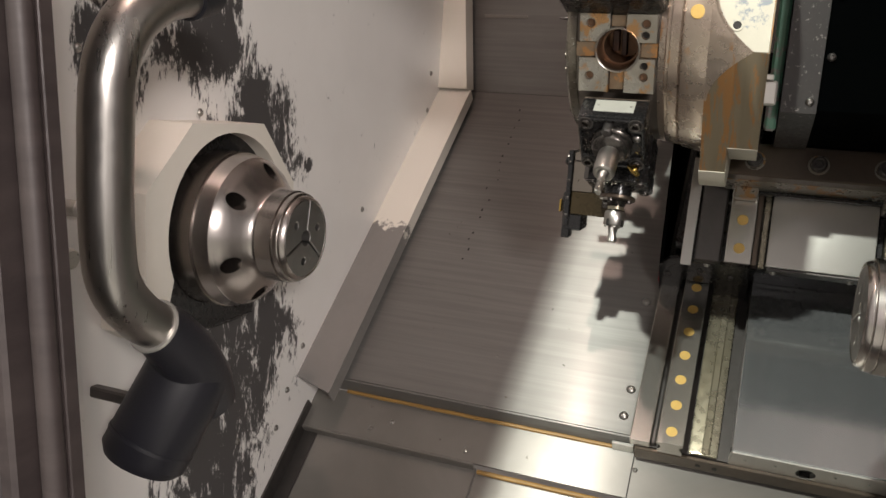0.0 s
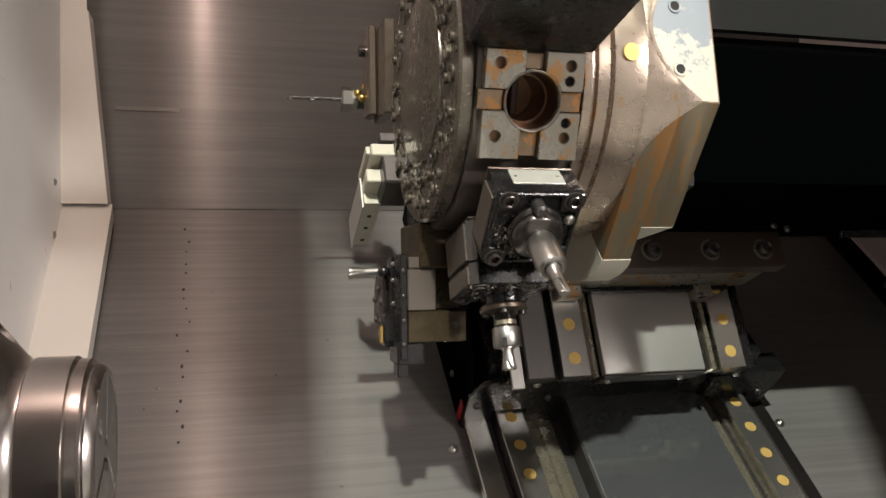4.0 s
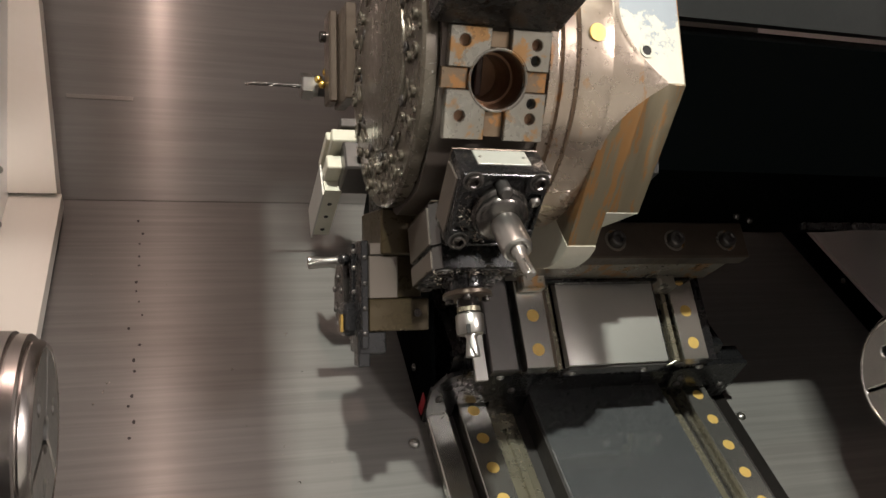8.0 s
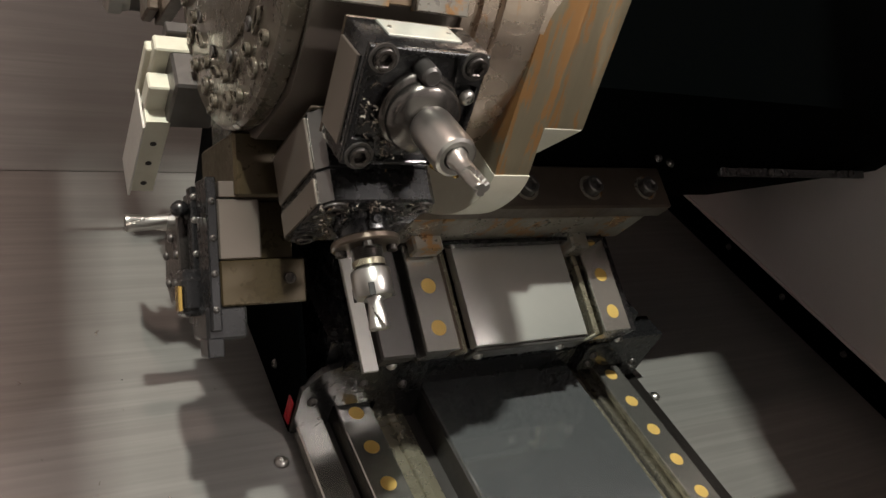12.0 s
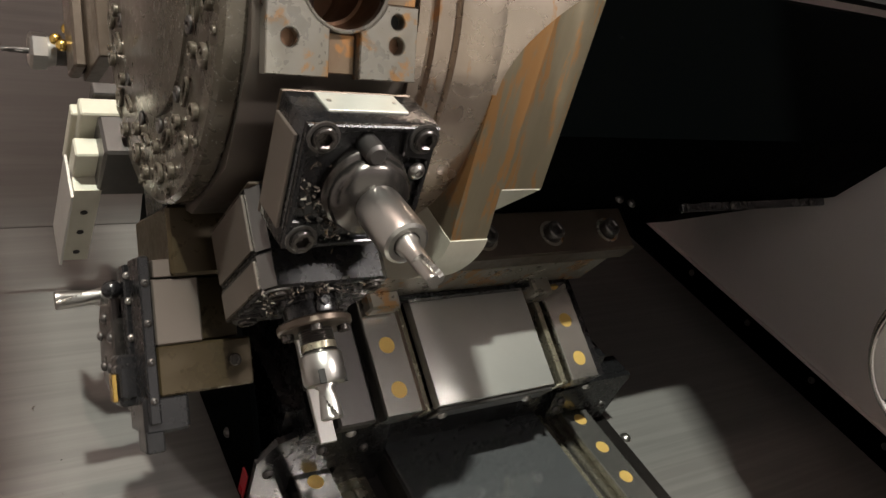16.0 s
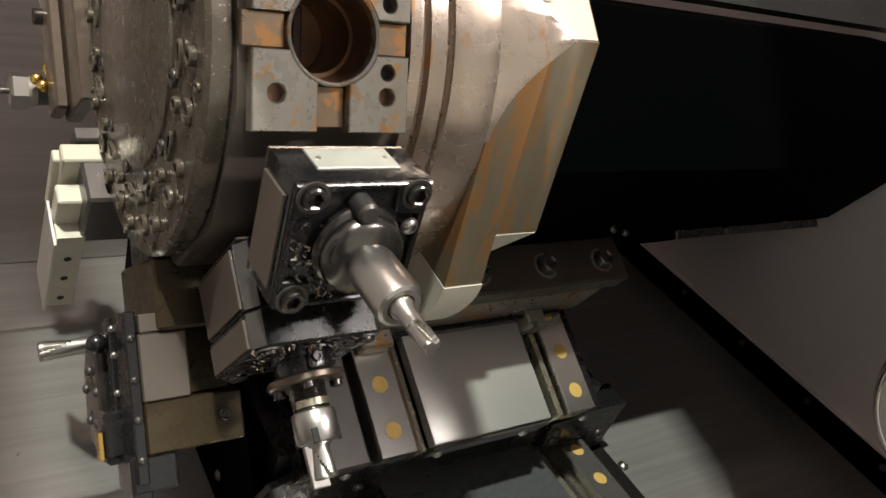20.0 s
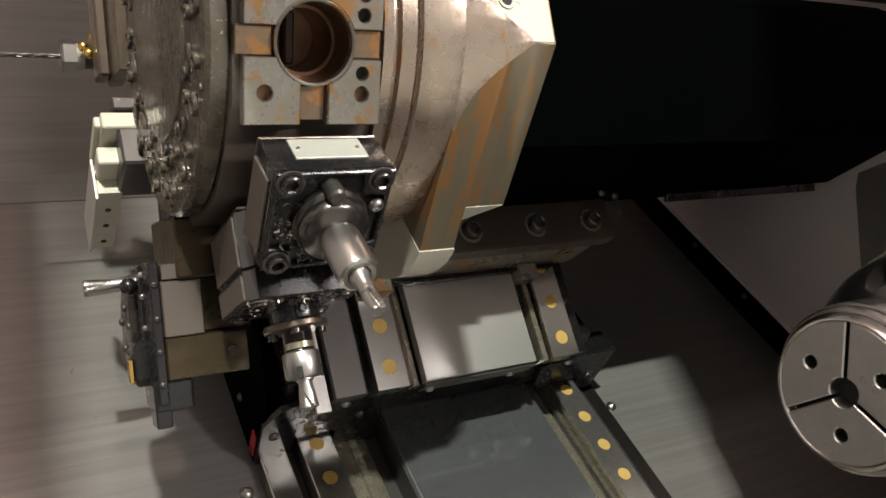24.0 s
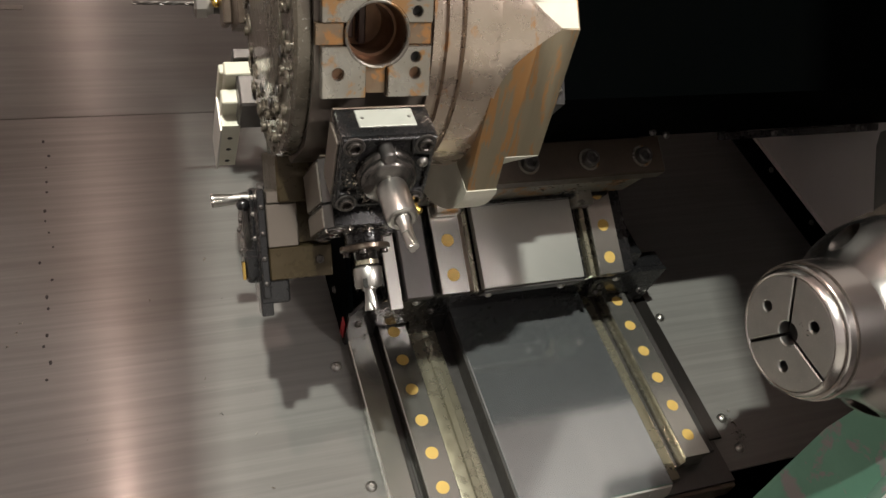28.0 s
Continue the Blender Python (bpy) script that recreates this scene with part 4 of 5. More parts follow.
blk = thing("turret_slide_cover", I4, "large black painted sheet cover over the turret slide, oil smeared", "sheet cover")
sec = [(0.245, 1.276), (0.245, 1.413), (0.275, 1.432), (0.62, 1.46), (0.62, 1.236), (0.355, 1.234)]
bmk = plate(sec, [], 0.118, 0.700)
bmk.transform(Matrix(((0, 0, 1, 0), (1, 0, 0, 0), (0, 1, 0, 0), (0, 0, 0, 1))))
bmesh.ops.recalc_face_normals(bmk, faces=bmk.faces[:])
part("casing", bmk, BLACK_SHEET, blk)
part("end_plate", moved(plate([(p[0] - 0.004 if p[0] < 0.3 else p[0], p[1] + (0.004 if p[1] > 1.3 else -0.004)) for p in sec], [], 0.112, 0.150), Matrix(((0, 0, 1, 0), (1, 0, 0, 0), (0, 1, 0, 0), (0, 0, 0, 1)))), WORN_BLACK, blk, "worn black end frame")
part("top_sheet", add(bx(0.10, 0.75, 0.258, 0.262, 1.4345, 2.1), bx(0.10, 0.75, 0.246, 0.2575, 1.431, 1.4342)), GREY_SHEET, blk, "grey upper sheet")
part("green_side", bx(0.097, 0.1105, 0.262, 0.36, 1.25, 1.46, 0.003), GREEN, blk, "green painted slide behind the frame")
part("bottom_rail", bx(0.42, 0.672, 0.352, 0.358, 1.224, 1.2335, 0.001), BLACK, blk, "black bottom rail")
for x, y, z, rx in ((0.158, 0.2435, 1.335, 90), (0.160, 0.2435, 1.402, 90), (0.142, 0.2405, 1.285, 90), (0.315, 0.338, 1.2385, 70), (0.338, 0.345, 1.2345, 70), (0.50, 0.3515, 1.229, 90), (0.645, 0.3515, 1.229, 90), (0.158, 0.24, 1.43, 90)):
    part("screw", BUTTON if x < 0.15 else BUTTON_DARK, None, blk, "domed steel screw" if x < 0.15 else "dark button screw", pose(x, y, z, rx, 0, 0))

# ---- turret ----
tur = thing("tool_turret", TUR, "twelve-station tool turret, oily dark face and rust-stained flats", "tool turret")
XM = pose(0, 0, 0, 0, 90, 0)
A0 = -162.6
body = bmesh.new()
rr = 0.132 / math.cos(radians(15))
lp = [(rr * math.cos(radians(A0 + 15 + 30 * k)), rr * math.sin(radians(A0 + 15 + 30 * k))) for k in range(12)]
YZX = Matrix(((0, 0, 1, 0), (1, 0, 0, 0), (0, 1, 0, 0), (0, 0, 0, 1)))


def yz_plate(loop, holes, x0, x1, bev=0.0):
    bm = plate(loop, holes, x0, x1, bev)
    bm.transform(YZX)
    return bm


M_BARE = pose(0, 0, 0, A0, 0, 0) @ Matrix(((1, 0, 0, -0.0605), (0, 0, 1, 0), (0, -1, 0, 0), (0, 0, 0, 1)))
part("drum", cut(yz_plate(lp, [], -0.106, -0.012), [moved(lathe([(0.080, 0.0228), (0.15, 0.0228)], 40), M_BARE)]), TURRET, tur, "dark browned drum")
part("face_disc", moved(lathe([(-0.106, 0.1285), (-0.108, 0.130), (-0.117, 0.130), (-0.1195, 0.1275), (-0.1200, 0.118), (-0.1195, 0.1175)], 96), XM), DISC, tur, "oily dark face disc")
part("hub_plate", moved(lathe([(-0.119, 0.078), (-0.1212, 0.0775), (-0.1216, 0.076)], 72), XM), DISC, tur, "flat hub plate")
SLOTTED = mesh_of("nozzle_plug", add(plate([(x * 0.9, y) for x, y in circle(0, 0, 0.0062, 18)], [[(-0.0042, -0.0011), (0.0042, -0.0011), (0.0042, 0.0011), (-0.0042, 0.0011)]], 0, 0.0022, 0.0006), lathe([(0.0, 0.0055), (0.0008, 0.0055)], 14)), GUN)
OVAL = mesh_of("oval_slot", plate([(0.0045 * math.cos(a) , 0.0105 * math.sin(a)) for a in [2 * math.pi * k / 24 for k in range(24)]], [[(0.0028 * math.cos(a), 0.0085 * math.sin(a)) for a in [2 * math.pi * k / 20 for k in range(20)]]], 0, 0.0024, 0.0007), DISC)
WASHER = mesh_of("washer_screw", add(plate(circle(0, 0, 0.0085, 22), [circle(0, 0, 0.0052, 18)], 0, 0.0030, 0.0009), cap_screw_mesh(0.0050, 0.0024)), DISC)
CAPS = mesh_of("face_screw", cap_screw_mesh(0.0050, 0.0036), DISC)
for k in range(12):
    m = pose(0, 0, 0, A0 + 30 * k, 0, 0)
    face = pose(-0.1200, 0, 0, 0, -90, 0)
    for r, a, me, s, lab in ((0.114, -8, CAPS, 1.0, "wet socket screw"), (0.1115, 6, WASHER, 0.8, "wet washer screw"), (0.094, -6, OVAL, 0.9, "raised oval slot"),
                             (0.0955, 8, CAPS, 0.9, "wet socket screw"), (0.0835, 2, SLOTTED, 0.8, "slotted nozzle plug"), (0.1235, -2, CAPS, 0.5, "small wet screw")):
        part(me.name.split(".")[0], me, None, tur, lab, pose(0, 0, 0, A0 + 15 + 30 * k + a, 0, 0) @ pose(-0.1200, r, 0, 0, -90, 0) @ pose(0, 0, 0, 0, 0, 90 + 9 * (k % 3)) @ Matrix.Scale(s, 4))



def station(k):
    """One flat of the turret: four pads round the bore, key slots between them, threaded holes."""
    ang = A0 + 30 * k
    m = pose(0, 0, 0, ang, 0, 0) @ Matrix(((1, 0, 0, -0.0605), (0, 0, 1, 0), (0, -1, 0, 0), (0, 0, 0, 1)))    # local x along the axis, y against the tangent, z outward
    for sx in (-1, 1):
        for sy in (-1, 1):
            x0, x1, y0, y1, rb = 0.0085, 0.0415, 0.0085, 0.0392 if sy > 0 else 0.0465, 0.0245
            a0 = math.asin(y0 / rb)
            a1 = math.acos(x0 / rb)
            loop = [(rb * math.cos(a0 + (a1 - a0) * j / 8), rb * math.sin(a0 + (a1 - a0) * j / 8)) for j in range(9)]
            loop += [(x0, y1), (x1, y1), (x1, y0)]
            holes = [circle(0.0295, 0.0285, 0.0045, 16)]
            if sx > 0:
                holes.append(circle(0.0295, 0.0165, 0.0040, 16))
            pad = plate([(sx * p[0], sy * p[1]) for p in loop], [[(sx * p[0], sy * p[1]) for p in h] for h in holes], 0.1322, 0.1402, 0.0006)
            part("pad", moved(pad, m), RUSTY, tur, "rust-stained ground pad")
            part("thread", moved(lathe([(0.1325, 0.0047), (0.1336, 0.0047)], 14), m @ pose(sx * 0.0295, sy * 0.0285, 0)), THREAD, tur)
            if sx > 0:
                part("thread", moved(lathe([(0.1325, 0.0042), (0.1336, 0.0042)], 14), m @ pose(sx * 0.0295, sy * 0.0165, 0)), DARK, tur)
    for sx in (-1, 1):
        x0, x1 = (-0.0455, -0.0245) if sx < 0 else (0.0245, 0.0425)
        part("key_slot", moved(bx(x0, x1, -0.0081, 0.0081, 0.1322, 0.1368 if sx < 0 else 0.1352, 0.0006), m), SLOT, tur, "orange-rusted key slot")
        part("key_slot", moved(bx(-0.0081, 0.0081, min(sx * 0.0245, 0.0372 if sx > 0 else -0.0445), max(sx * 0.0245, 0.0372 if sx > 0 else -0.0445), 0.1322, 0.1346, 0.0006), m), SLOT, tur, "orange-rusted key slot")
    return m


M0 = station(0)
bore = lathe([(0.1325, 0.0246), (0.1398, 0.0246), (0.1402, 0.0238), (0.1395, 0.0226), (0.1335, 0.0226)], 48, False)
part("bore_ring", moved(bore, M0), RUSTY, tur, "bored locating ring")
part("bore_wall", moved(lathe([(0.1345, 0.0226), (0.122, 0.0222), (0.118, 0.0205), (0.1181, 0.0185), (0.085, 0.0185), (0.085, 0.001)], 48, False), M0), THREAD, tur, "rusty bore wall")
part("drive_dog", moved(add(bx(-0.003, 0.003, -0.016, 0.016, 0.086, 0.095, 0.001), bx(-0.014, -0.006, -0.012, 0.012, 0.086, 0.092, 0.001)), M0), POCKET, tur, "wet drive dog in the bore")
part("ring", moved(lathe([(-0.0165, 0.132), (-0.0165, 0.1375), (-0.0105, 0.1385), (-0.0095, 0.1355), (-0.0065, 0.1355), (-0.0055, 0.1395), (0.004, 0.1405), (0.006, 0.139), (0.0075, 0.1425), (0.021, 0.1455), (0.030, 0.1468), (0.034, 0.1468)], 120), XM), RING, tur, "worn shiny turret ring")
OA = -142.5
oc = 0.1475 / math.cos(radians(22.5))
oct_ = [(oc * math.cos(radians(OA + 22.5 + 45 * k)), oc * math.sin(radians(OA + 22.5 + 45 * k))) for k in range(8)]
lower_a = [(p.x, p.y) for p in [Vector(q) for q in spline([(-0.0725, -0.1478, 0), (-0.0545, -0.1705, 0), (-0.030, -0.182, 0), (0.0, -0.186, 0), (0.04, -0.180, 0), (0.09, -0.155, 0), (0.14, -0.10, 0)], 5)]]
top_oct = [p for p in oct_ if p[1] > -0.075]
top_oct.sort(key=lambda p: -math.atan2(p[1] + 0.06, p[0]) if p[1] > -0.06 else 9)
ang_sorted = sorted(top_oct, key=lambda p: math.degrees(math.atan2(p[1] + 0.05, p[0])) % 360)
slab_a = [(0.14, -0.10), *ang_sorted, *lower_a[:-1]]
CONE = ((0.0335, 0.1466), (0.0945, 0.1645))


def cone_r(x):
    return CONE[0][1] + (CONE[1][1] - CONE[0][1]) * (x - CONE[0][0]) / (CONE[1][0] - CONE[0][0])


def cone_wedge(a0, a1):
    """What lies outside the turned cone between two angles round the turret's axis."""
    bm = bmesh.new()
    prof = [(0.028, cone_r(0.028)), (0.028, 0.21), (0.096, 0.21), (0.096, cone_r(0.096))]
    n = 40
    rings = []
    for k in range(n + 1):
        a = radians(a0 + (a1 - a0) * k / n)
        rings.append([bm.verts.new((x, r * math.cos(a), r * math.sin(a))) for x, r in prof])
    for a, c in zip(rings, rings[1:]):
        for k in range(4):
            bm.faces.new((a[k], a[(k + 1) % 4], c[(k + 1) % 4], c[k]))
    bm.faces.new(rings[0][::-1])
    bm.faces.new(rings[-1])
    bmesh.ops.recalc_face_normals(bm, faces=bm.faces[:])
    return bm


def turned_down(bm):
    """bm with its upper corners turned to the cone; the turned faces take the second material."""
    out = cut(bm, [cone_wedge(OA, OA - 72)])
    for f in out.faces:
        f.material_index = 1 if all(abs(math.hypot(v.co.y, v.co.z) - cone_r(v.co.x)) < 4e-4 for v in f.verts) and abs(f.normal.x) > 0.05 and abs(f.normal.x) < 0.9 else 0
        f.smooth = f.material_index == 1
    return out


for slab, x0, x1 in ((slab_a, 0.034, 0.062), (oct_, 0.062, 0.094)):
    part("housing", turned_down(yz_plate(slab, [], x0, x1)), HOUSING, tur, "rust-streaked housing plate").data.materials.append(RING)
# Lower lip and underside are cream, paler than the rest of the housing.
part("cast_lip", yz_plate([(p[0] * 1.004 - 0.0003, p[1] * 1.004 - 0.0004) for p in lower_a[4:]] + [(0.10, -0.09), (-0.02, -0.125)], [], 0.0335, 0.0625), CREAM_FACE, tur, "cream lower lip")
part("cast_face", moved(bx(0.0625, 0.0935, 0.1472, 0.1482, -0.0605, 0.0605), pose(0, 0, 0, OA + 45, 0, 0)), CREAM_FACE, tur, "cream underside")
# painted facet above, bolted on
fm2 = pose(0, 0, 0, OA - 45, 0, 0)
part("painted_facet", turned_down(moved(bx(0.0355, 0.0925, 0.1472, 0.1482, -0.0600, 0.0600), fm2)), CHIPPED, tur, "blue-grey paint chipped to cream").data.materials.append(RING)
for z in (0.034, -0.02):
    part("socket", moved(plate(circle(0, 0, 0.006, 16), [circle(0, 0, 0.0042, 16)], 0, 0.0012), fm2 @ pose(0.060, 0.1481, z, -90, 0, 0)), CHIPPED, tur)
    # Dark disc gives the socket its shaded depth.
    part("socket_floor", moved(lathe([(0, 0.0043), (0.0004, 0.0043)], 14), fm2 @ pose(0.060, 0.1483, z, -90, 0, 0)), DARK, tur)
part("side_lug", add(bx(0.090, 0.106, -0.098, -0.07, -0.090, -0.064, 0.002), bx(0.090, 0.101, -0.108, -0.08, -0.064, -0.058, 0.001)), SLIDE_STEEL, tur, "small steel side lug")
part("paint_dab", moved(lathe([(0, 0.0075), (0.0006, 0.007)], 16), pose(0, 0, 0, A0 - 17, 0, 0) @ pose(0.020, 0.1457, 0, -90, 0, 0)), GOLD, tur, "yellow paint dab")


# ---- tool holders ----
def holder_frame(k, x=-0.0575):
    return TUR @ pose(0, 0, 0, A0 + 30 * k, 0, 0) @ Matrix(((1, 0, 0, x), (0, 0, 1, 0), (0, -1, 0, 0), (0, 0, 0, 1)))   # z outward, y against the tangent


def axis_frame(y, z, ang):
    """Frame of a tool whose axis runs from (y, z) outward at the angle ang."""
    return Matrix.Translation((0, y, z)) @ pose(0, 0, 0, ang, 0, 0) @ Matrix(((1, 0, 0, -0.0575), (0, 0, 1, 0), (0, -1, 0, 0), (0, 0, 0, 1)))


FRAME_1, FRAME_2 = axis_frame(0.2794, 1.3396, -139.5), axis_frame(0.2745, 1.366, -104.5)


def live_holder(frame_m, label, up=0.0):
    """Driven tool holder: square black body with corner screws, raised rim and a nose boss."""
    t = thing("tool_holder", frame_m, label, "tool holder", "driven tool holders")
    part("foot", bx(-0.0370, 0.0355, -0.0350, 0.0350, 0.1404, 0.1425, 0.0006), FLANGE, t, "oily brown foot")
    part("body", bx(-0.0375, 0.036, -0.0355, 0.0355, 0.1424, 0.1745 + up, 0.0035, 2), BLACK, t, "oiled black body")
    rim = plate([(-0.0365, -0.0345), (0.035, -0.0345), (0.035, 0.0345), (-0.0365, 0.0345)], [[(-0.0335, -0.018), (-0.020, -0.020), (-0.018, -0.0315), (0.017, -0.0315), (0.019, -0.020), (0.032, -0.018), (0.032, 0.016), (0.018, 0.018), (0.016, 0.0315), (-0.006, 0.0315), (-0.019, 0.030), (-0.021, 0.019), (-0.0335, 0.017)]], 0.1744 + up, 0.1775 + up, 0.0008)
    part("rim", rim, BLACK, t, "raised black rim")
    for x in (-0.028, 0.0265):
        for y in (-0.0285, 0.0285):
            part("corner_boss", moved(plate(circle(0, 0, 0.0082, 20), [circle(0, 0, 0.0066, 20)], 0, 0.0015), pose(x, y, 0.1774 + up)), GUN, t)
            part("screw", CAP6, None, t, "wet socket screw", pose(x, y, 0.1752 + up) @ Matrix.Scale(0.95, 4))
    part("pin", moved(lathe([(0, 0.0055), (0.013, 0.0055), (0.0145, 0.004)], 16), pose(-0.0035, 0.0245, 0.1745 + up)), GUN, t, "coolant pin")
    part("small_screw", BUTTON, None, t, "small steel screw", pose(0.0275, 0.010, 0.1775 + up))
    tag = part("label_plate", bx(-0.022, 0.022, 0.0352, 0.0366, 0.1465 + up, 0.1655 + up, 0.0003), LABEL, t, "pale blank label plate")
    for x in (-0.018, 0.018):
        part("rivet", moved(lathe([(0, 0.0014), (0.0006, 0.0010)], 10), pose(x, 0.0366, 0.156 + up, -90, 0, 0)), BRIGHT, tag)
    part("side_plate", bx(-0.0392, -0.0374, -0.026, 0.026, 0.146, 0.171 + up, 0.0004), BEIGE, t, "dull pale side plate")
    return t


h1 = live_holder(FRAME_1, "driven milling holder with black oiled body and an end mill")
part("nose_boss", lathe([(0.1745, 0.0232), (0.179, 0.0232), (0.1805, 0.0222), (0.1815, 0.0208), (0.1835, 0.0208), (0.1845, 0.0215), (0.188, 0.0208), (0.1905, 0.0185), (0.192, 0.0150), (0.1935, 0.0125)], 56), BOSS, h1, "dark turned nose boss")
part("collet_nut", lathe([(0.190, 0.0112), (0.196, 0.0116), (0.1965, 0.0120), (0.222, 0.0120), (0.2255, 0.0112), (0.2265, 0.0095), (0.2262, 0.0068), (0.2225, 0.0062)], 40), BRIGHT, h1, "bright collet nut")
part("tool_neck", lathe([(0.222, 0.0062), (0.2285, 0.0060), (0.231, 0.0046), (0.240, 0.0046)], 24), BRIGHT, h1, "stepped steel tool neck")


def wet_holder(frame_m, label):
    """Second driven holder: body and nose plate in two layers with a parting gap, chamfered edge, screws and clamp dogs below."""
    t = thing("tool_holder", frame_m, label, "tool holder", "driven tool holders")
    part("foot", bx(-0.0370, 0.0355, -0.0350, 0.0350, 0.1404, 0.1425, 0.0006), FLANGE, t, "oily brown foot")
    out = [(-0.0375, -0.0355), (0.036, -0.0355), (0.036, 0.0300), (0.0305, 0.0355), (-0.0310, 0.0355), (-0.0375, 0.0290)]
    part("body", plate(out, [], 0.1424, 0.1795, 0.0008), BLACK, t, "oiled black body")
    part("nose_plate", plate([(x * 1.012, y * 1.012) for x, y in out], [], 0.1808, 0.2010, 0.0012), BLACK, t, "oiled black nose plate")
    part("parting_gap", plate([(x * 0.96, y * 0.96) for x, y in out], [], 0.1790, 0.1812), DARK, t)
    part("edge_facet", moved(bx(-0.0044, 0.0044, -0.0004, 0.0003, 0.143, 0.1790), pose(-0.03445, 0.03245, 0, 0, 0, 45)), GUN, t, "worn bright edge facet")
    part("edge_facet", moved(bx(-0.0044, 0.0044, -0.0004, 0.0003, 0.1815, 0.2000), pose(-0.03490, 0.03290, 0, 0, 0, 45)), GUN, t, "worn bright edge facet")
    # Left side is paler than the black body.
    for z0, z1 in ((0.1445, 0.1775), (0.1830, 0.1990)):
        part("side_plate", bx(-0.0392, -0.0374, -0.0335, 0.0265, z0, z1, 0.0004), BEIGE, t, "pale side plate")
    for x, y in ((-0.0285, -0.0275), (-0.0285, 0.0265), (0.0275, 0.0265), (0.0275, -0.0275)):
        part("corner_boss", moved(plate(circle(0, 0, 0.0080, 20), [circle(0, 0, 0.0060, 20)], 0, 0.0012), pose(x, y, 0.2008)), GUN, t)
        part("screw", CAP6, None, t, "wet socket screw", pose(x, y, 0.1985) @ Matrix.Scale(0.85, 4))
    part("nose_boss", lathe([(0.2008, 0.0190), (0.2040, 0.0185), (0.2045, 0.0165), (0.2130, 0.0162)], 48), BLACK, t, "black turned nose boss")
    fl = part("flange", lathe([(0.2128, 0.0165), (0.2132, 0.0208), (0.2142, 0.0216), (0.2172, 0.0216), (0.2182, 0.0206), (0.2186, 0.0105)], 56), FLANGE, t, "brown oily flange")
    for k in range(4):
        part("screw", CAP6, None, fl, "wet socket screw", pose(0, 0, 0, 0, 0, 20 + 90 * k) @ pose(0.0158, 0, 0.2182) @ Matrix.Scale(0.55, 4))
    part("clamp_dog", add(bx(-0.0045, 0.0045, 0.0140, 0.0205, 0.2010, 0.2125, 0.0015, 2), moved(cap_screw_mesh(0.0030, 0.002), pose(0, 0.0204, 0.2065, -90, 0, 0))), BLACK, t, "small black clamp dog")
    part("thread", lathe([(0.2184, 0.0098), *[(0.2190 + 0.0007 * k, 0.0100 if k % 2 else 0.0094) for k in range(19)], (0.2325, 0.0096)], 32), BOSS, t, "threaded neck")
    part("amber_ring", lathe([(0.2265, 0.0101), (0.2305, 0.0102)], 32, False), WAY, t, "amber stained band")
    nut = part("collet_nut", lathe([(0.2320, 0.0100), (0.2328, 0.0119), (0.2335, 0.0123), (0.2480, 0.0123), (0.2498, 0.0112), (0.2502, 0.0066)], 40), BRIGHT, t, "bright notched collet nut")
    # Dark blocks on the rim stand for shaded notches.
    for k in range(4):
        part("nut_slot", moved(bx(0.0108, 0.0126, -0.0019, 0.0019, 0.2425, 0.2506, 0.0004), pose(0, 0, 0, 0, 0, 28 + 90 * k)), DARK, nut)
    return t


h2 = wet_holder(FRAME_2, "driven milling holder with wet black body and a fluted end mill")


def end_mill(z0, z1, r, teeth, twist):
    """Fluted cutter along z."""
    bm = bmesh.new()
    n, rows, rings = 36, 22, []
    for i in range(rows + 1):
        s = i / rows
        z = z0 + (z1 - z0) * s
        ring = []
        for k in range(n):
            a = 2 * math.pi * k / n
            ph = (a * teeth / (2 * math.pi) + twist * s) % 1.0
            fl = 0.52 + 0.48 * min(1.0, ph * 1.5) if s > 0.12 else 1.0
            q = r * fl * (1.0 if s < 0.96 else 0.88)
            ring.append(bm.verts.new((q * math.cos(a), q * math.sin(a), z)))
        rings.append(ring)
    for a, c in zip(rings, rings[1:]):
        for k in range(n):
            bm.faces.new((a[k], a[(k + 1) % n], c[(k + 1) % n], c[k]))
    bm.faces.new(rings[0][::-1])
    bm.faces.new(rings[-1])
    bmesh.ops.recalc_face_normals(bm, faces=bm.faces[:])
    return bm


part("end_mill", end_mill(0.236, 0.2545, 0.0046, 3, 0.5), BRIGHT, h1, "small bright end mill")
part("end_mill", end_mill(0.2495, 0.2695, 0.0064, 2, 0.55), BRIGHT, h2, "fluted end mill")
part("nozzle", moved(add(lathe([(0, 0.0045), (0.010, 0.0045), (0.012, 0.003)], 14), lathe([(0.012, 0.0032), (0.017, 0.0028)], 12)), pose(0.020, -0.0315, 0.177, 0, 35, 0)), BRASS, h1, "amber coolant nozzle")

h0 = thing("tool_holder", holder_frame(-1), "dark blank tool block above the empty turret flat", "tool holder")
part("body", bx(-0.062, 0.045, -0.0365, 0.0365, 0.1404, 0.225, 0.003), BLACK, h0)
part("cap", bx(-0.058, 0.041, -0.034, 0.034, 0.225, 0.229, 0.001), GUN, h0)

# block holder with an axial end mill
h3 = thing("tool_block", I4, "olive bronzed tool block with black clamp plates and end mill", "tool block")
# One block in two tones: paler above for its light, darker below for shade.
part("block", bx(-0.129, -0.071, 0.291, 0.375, 1.1235, 1.1535, 0.0012), TAN, h3, "lower half of the block, olive darkened for its shade")
part("upper_block", bx(-0.129, -0.101, 0.2905, 0.375, 1.154, 1.194, 0.001), BEIGE, h3, "upper half of the block, paler for the light on it")
part("web", bx(-0.1005, -0.074, 0.306, 0.375, 1.154, 1.194, 0.001), TAN, h3)
part("foot", bx(-0.118, -0.035, 0.286, 0.37, 1.1945, 1.238, 0.002), TAN, h3)
